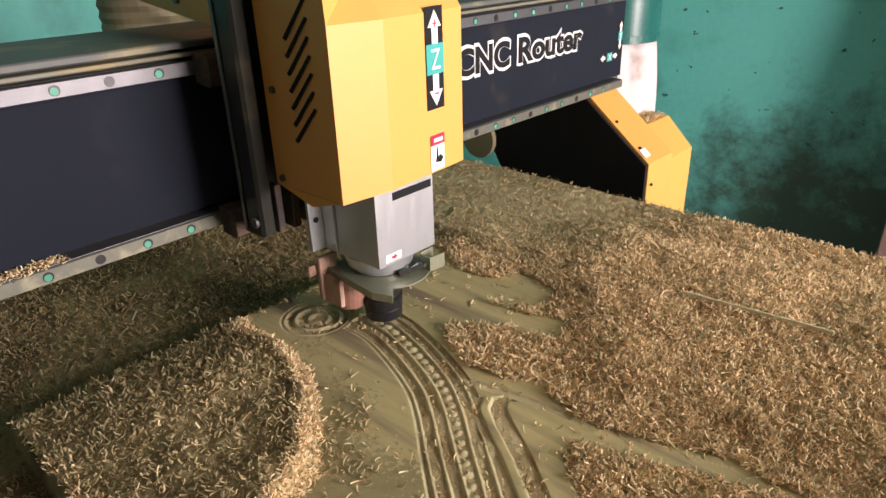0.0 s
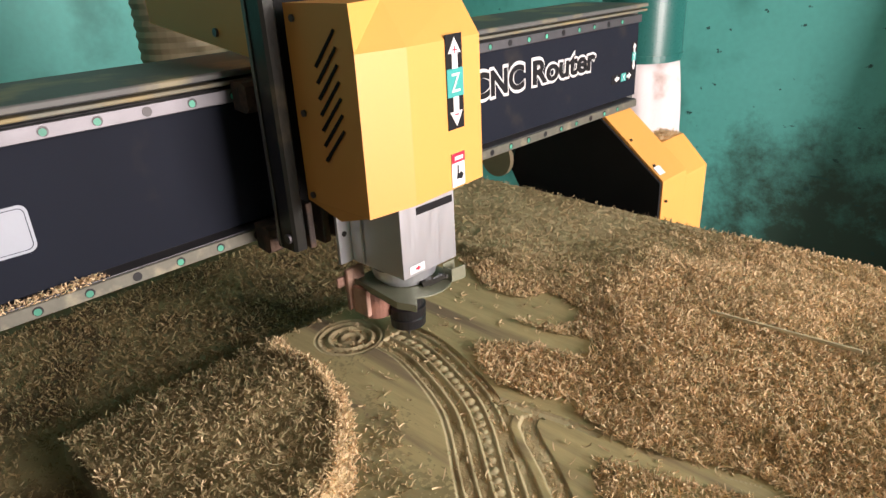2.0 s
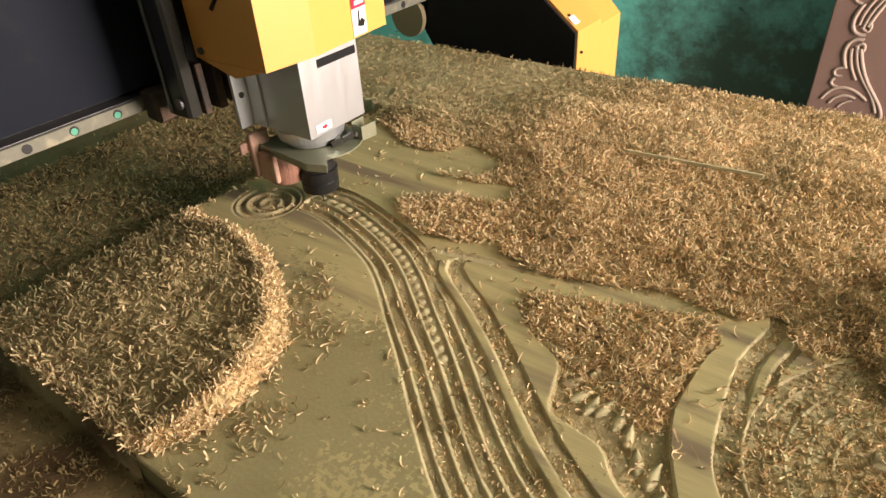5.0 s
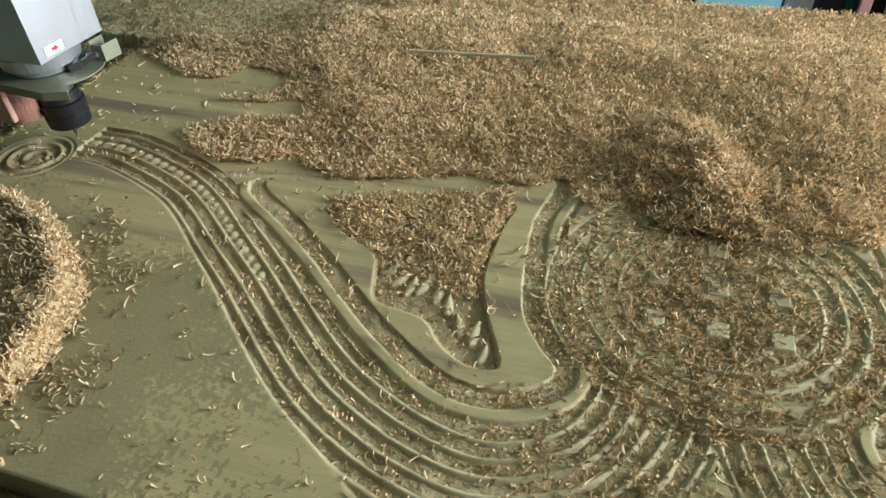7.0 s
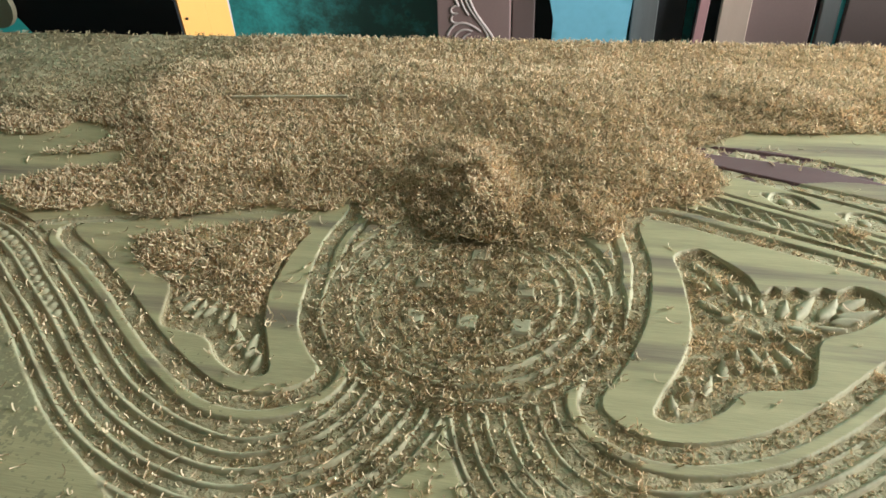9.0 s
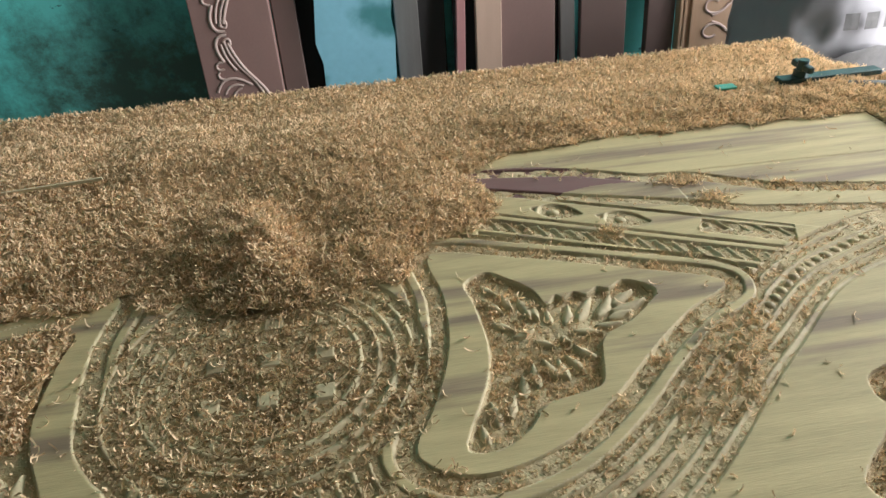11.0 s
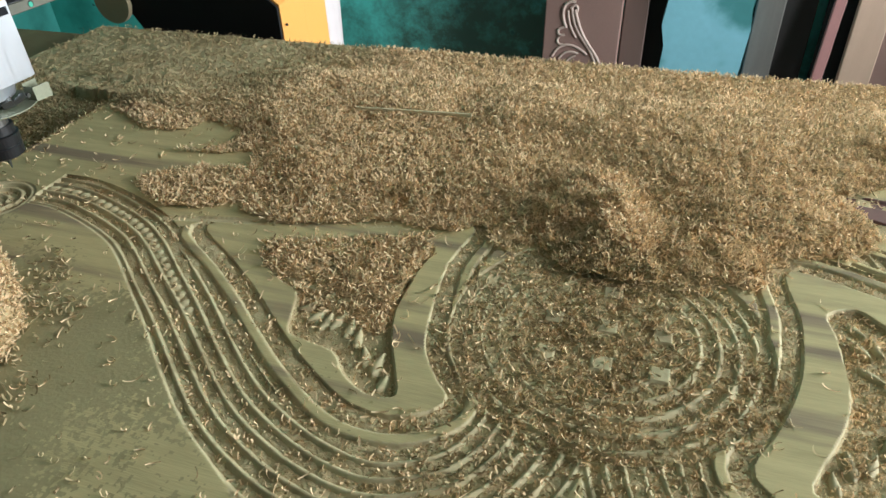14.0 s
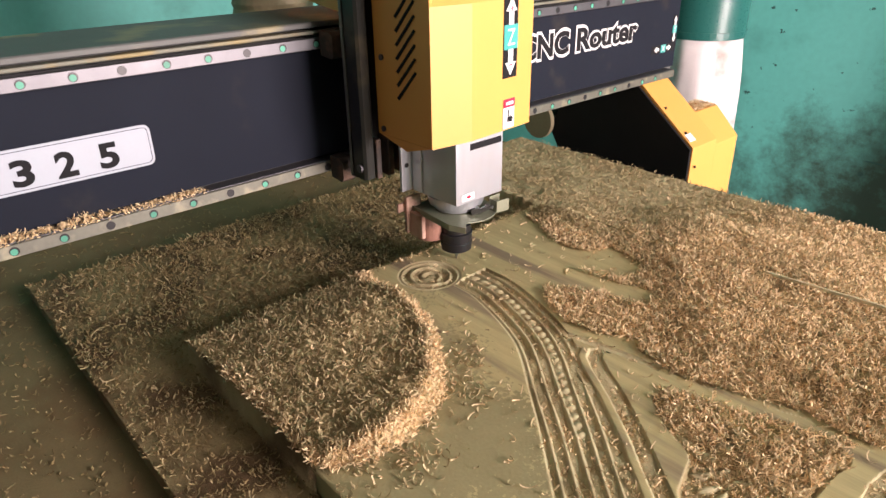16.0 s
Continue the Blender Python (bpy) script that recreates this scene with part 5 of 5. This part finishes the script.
plank("dark_board", 0.46, 0.555, 1.8, 0.04, DARKGREY, "dark grey weathered board leaning on the wall", 0.12, 2.12)
# two more added fillers, either side of the lath, painting the gaps' shade
plank("dark_board", 0.53, 0.665, 1.7, 0.03, GAPSHADE, "near-black filler that paints the deep shade between the leaning boards", 0.08, 2.17)
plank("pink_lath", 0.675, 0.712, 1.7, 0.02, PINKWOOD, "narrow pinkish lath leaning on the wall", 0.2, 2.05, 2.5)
plank("dark_board", 0.70, 0.80, 1.6, 0.03, GAPSHADE, "near-black filler that paints the deep shade between the leaning boards", 0.08, 2.17)
plank("pale_board", 0.768, 0.872, 1.9, 0.03, PALE, "pale planed board leaning on the wall", 0.2, 2.04, 0.5)
plank("brown_board", 0.876, 1.100, 1.9, 0.035, BROWN, "plain purplish-brown board leaning on the wall", 0.2, 2.05, -0.5)
# added filler, black in place of the shaded gap here
plank("dark_board", 1.100, 1.135, 1.7, 0.03, GAPSHADE, "near-black filler that paints the deep shade between the leaning boards", 0.08, 2.15)
plank("grey_lath", 1.138, 1.200, 1.6, 0.03, DARKGREY, "grey weathered lath leaning on the wall", 0.16, 2.07, -2.0)
plank("brown_board", 1.208, 1.400, 1.8, 0.035, DARKBROWN, "dark brown board leaning on the wall", 0.18, 2.06, -0.5)
plank("brown_board", 1.480, 1.598, 1.8, 0.04, DARKBROWN, "brown board beside the carved frame", 0.2, 2.04)


def carved_frame():
    f = plank("scroll_board", 1.605, 1.935, 1.7, 0.035, TANWOOD, "tan wooden frame board carved with scrolls", 0.2, 2.02, 0.0)
    for x in (-0.157, -0.140, -0.108, 0.108, 0.140, 0.157):
        part("moulding", box(B(), x - 0.006, x + 0.006, -0.009, -0.0005, 0.02, 1.68, 0.002), TANWOOD, f)
    for k in range(7):
        z = 0.10 + 0.22 * k
        for s in (-1, 1):
            vine(f, [(-0.015 + 0.062 * math.cos(a) * (1 - a / 9), z + 0.11 + s * (0.055 - 0.045 * math.sin(a) * (1 - a / 9))) for a in [0.7 * n for n in range(9)]], 0.0055)
            vine(f, [(-0.02, z + 0.11 + s * 0.012), (0.03, z + 0.11 + s * 0.022), (0.062, z + 0.11 + s * 0.055), (0.070, z + 0.11 + s * 0.085)], 0.005)
    return f


carved_frame()
plank("dark_board", 2.64, 2.83, 1.9, 0.04, DARKBROWN, "dark brown board leaning beside the doorway", 0.55, 1.66)


def arched_board():
    f = plank("arched_board", 2.84, 3.18, 1.5, 0.04, PALE, "pale wooden panel carved with wide arcs", 0.50, 1.66)
    for r in (0.20, 0.225, 0.26):
        for z in (0.30, 0.85):
            vine(f, [(0.16 - r * math.cos(radians(a)), z + r * math.sin(radians(a))) for a in range(-70, 71, 20)], 0.007)


arched_board()
plank("dark_board", 1.94, 2.25, 1.8, 0.03, DARKBROWN, "dark brown board leaning in the corner", 0.14, 2.12)


def sack(name, x, y, w, d, hgt, turn, label, marks):
    s = new(name)
    n, m = 72, 48
    co, f = [], []
    for j in range(m + 1):
        t = j / m
        z = hgt * t
        k = (0.80 + 0.35 * math.sin(math.pi * min(1, t * 1.06)) ** 0.6) * (1 - 0.55 * max(0, (t - 0.82) / 0.18) ** 1.5)
        for i in range(n):
            a = 2 * math.pi * i / n
            c, sn = math.cos(a), math.sin(a)
            px = math.copysign(abs(c) ** 0.7, c) * w / 2 * k
            py = math.copysign(abs(sn) ** 0.7, sn) * d / 2 * k
            wr = 1 + 0.06 * noise.noise(Vector((c * 3, sn * 3, z * 11))) + 0.03 * noise.noise(Vector((c * 9, sn * 9, z * 26))) + 0.018 * math.sin(7 * a + 14 * z)
            co.append((px * wr, py * wr, z))
    for j in range(m):
        for i in range(n):
            i2 = (i + 1) % n
            f.append((j * n + i, j * n + i2, (j + 1) * n + i2, (j + 1) * n + i))
    f.append(tuple(range(n))[::-1])
    f.append(tuple(m * n + i for i in range(n)))
    me = bpy.data.meshes.new("cloth")
    me.from_pydata(co, [], f)
    for p in me.polygons:
        p.use_smooth = True
    me.materials.append(SACK)
    cloth = new("cloth", me)
    cloth.parent = s
    if marks:
        # printed bars and an oval stamp that follow the cloth's front
        def wrap(x0, x1, z0, z1, nx=8, nz=3, oval=False):
            vs, fs = [], []
            for jj in range(nz + 1):
                for ii in range(nx + 1):
                    xx, zz = x0 + (x1 - x0) * ii / nx, z0 + (z1 - z0) * jj / nz
                    if oval:
                        e = max(0.0, 1 - (2 * jj / nz - 1) ** 2) ** 0.5
                        xx = (x0 + x1) / 2 + (xx - (x0 + x1) / 2) * max(e, 0.02)
                    vs.append((xx, zz))
            out = []
            for xx, zz in vs:
                t = zz / hgt
                k = (0.80 + 0.35 * math.sin(math.pi * min(1, t * 1.06)) ** 0.6) * (1 - 0.55 * max(0, (t - 0.82) / 0.18) ** 1.5)
                c = min(0.999, abs(xx) / (w / 2 * k)) ** (1 / 0.7)
                out.append((xx, -(max(0.0, 1 - c * c) ** 0.35) * d / 2 * k * 1.07 - 0.012, zz))
            for jj in range(nz):
                for ii in range(nx):
                    a0 = jj * (nx + 1) + ii
                    fs.append((a0, a0 + 1, a0 + nx + 2, a0 + nx + 1))
            return out, fs
        for kind, args in (("print_bar", (-0.22, 0.10, 0.585, 0.635, 15, 2)), ("print_stamp", (-0.25, 0.10, 0.33, 0.53, 16, 12, True))):
            vs, fs = wrap(*args)
            if kind == "print_bar":
                fs = [q for n2, q in enumerate(fs) if (n2 % 15) % 3]
            mm = bpy.data.meshes.new(kind)
            mm.from_pydata(vs, [], fs)
            mm.materials.append(PRINT)
            ob = new(kind, mm)
            ob.parent = cloth
    s.matrix_basis = pose(x, y, 0, 0, 0, turn)
    return tagged(s, label, "sack")


sack("woven_sack", 1.96, 1.62, 0.60, 0.42, 0.95, 6, "full white woven sack with faded dark printing", True)


def clamp():
    c = new("hold_down_clamp")
    part("clamp_bar", box(B(), 1.02, 1.215, 0.520, 0.545, 0.806, 0.816, 0.002), GREENSTEEL, c, "flat dark green clamp bar")
    part("stud", cyl(B(), 1.062, 0.532, 0.767, 0.845, 0.006, n=14), STEELDARK, c)
    knob = cyl(B(), 1.062, 0.532, 0.8165, 0.828, 0.013, 0.013, 6)
    box(knob, 1.056, 1.068, 0.505, 0.559, 0.828, 0.840, 0.003)
    cyl(knob, 1.062, 0.532, 0.828, 0.846, 0.010, 0.009, 16)
    part("wing_nut", knob, GREENSTEEL, c, "dark green wing nut")
    return tagged(c, "dark green hold-down clamp half buried in shavings", "clamp")


clamp()
pipe = part("steel_pipe", rod(rod(B(), (1.13, 0.500, 0.800), (1.335, 0.437, 0.800), 0.012, 20), (1.325, 0.440, 0.800), (1.336, 0.4367, 0.800), 0.0135, 20), STEELDARK)
tagged(pipe, "grey steel pipe sticking out over the bed's end", "pipe")
tagged(part("green_offcut", box(B(), 0.90, 0.935, 0.515, 0.535, 0.812, 0.816, 0.001), GREENCAP), "small pale green plastic scrap on the shavings", "scrap")


strip = part("wood_strip", box(B(), -0.099, 0.099, -0.0018, 0.0018, -0.004, 0.001, 0.0005), PALEGREEN)
strip.matrix_basis = pose(-0.2155, 0.428, 0.8205, 0, 0, 5.4)
tagged(strip, "thin pale wooden strip half buried in the shavings", "wood strip")


def motions():
    xs = [(0, -0.796), (0.5, -0.8065), (1, -0.803), (1.5, -0.825), (2, -0.8225), (2.5, -0.808), (3.2, -0.821), (5.5, -0.8185), (6.5, -0.835), (7, -0.840), (13.6, -0.915), (14.5, -0.922), (15, -0.8885), (15.5, -0.885), (16, -0.899)]
    ys = [(0, 0.0973, 0.795), (0.5, 0.1095, 0.797), (1, 0.1075, 0.8075), (1.5, 0.1105, 0.8045), (2, 0.1095, 0.7975), (2.5, 0.1065, 0.796), (3.2, 0.1075, 0.797), (5.5, 0.087, 0.802), (6.5, 0.084, 0.815), (7, 0.082, 0.815), (14, 0.111, 0.813), (14.5, 0.110, 0.814), (15, 0.115, 0.8155), (15.5, 0.116, 0.808), (16, 0.1175, 0.802)]
    walk(GANTRY, [(t, pose(x, 0, 0)) for t, x in xs])
    def at(rows, t, i):
        return float(np.interp(t, [r[0] for r in rows], [r[i] for r in rows]))
    times = sorted({r[0] for r in xs} | {r[0] for r in ys})
    walk(CARRIAGE, [(t, pose(at(xs, t, 1), at(ys, t, 1), 0)) for t in times])
    walk(HEAD, [(t, pose(at(xs, t, 1) + 0.173, at(ys, t, 1), at(ys, t, 2))) for t in times])


motions()
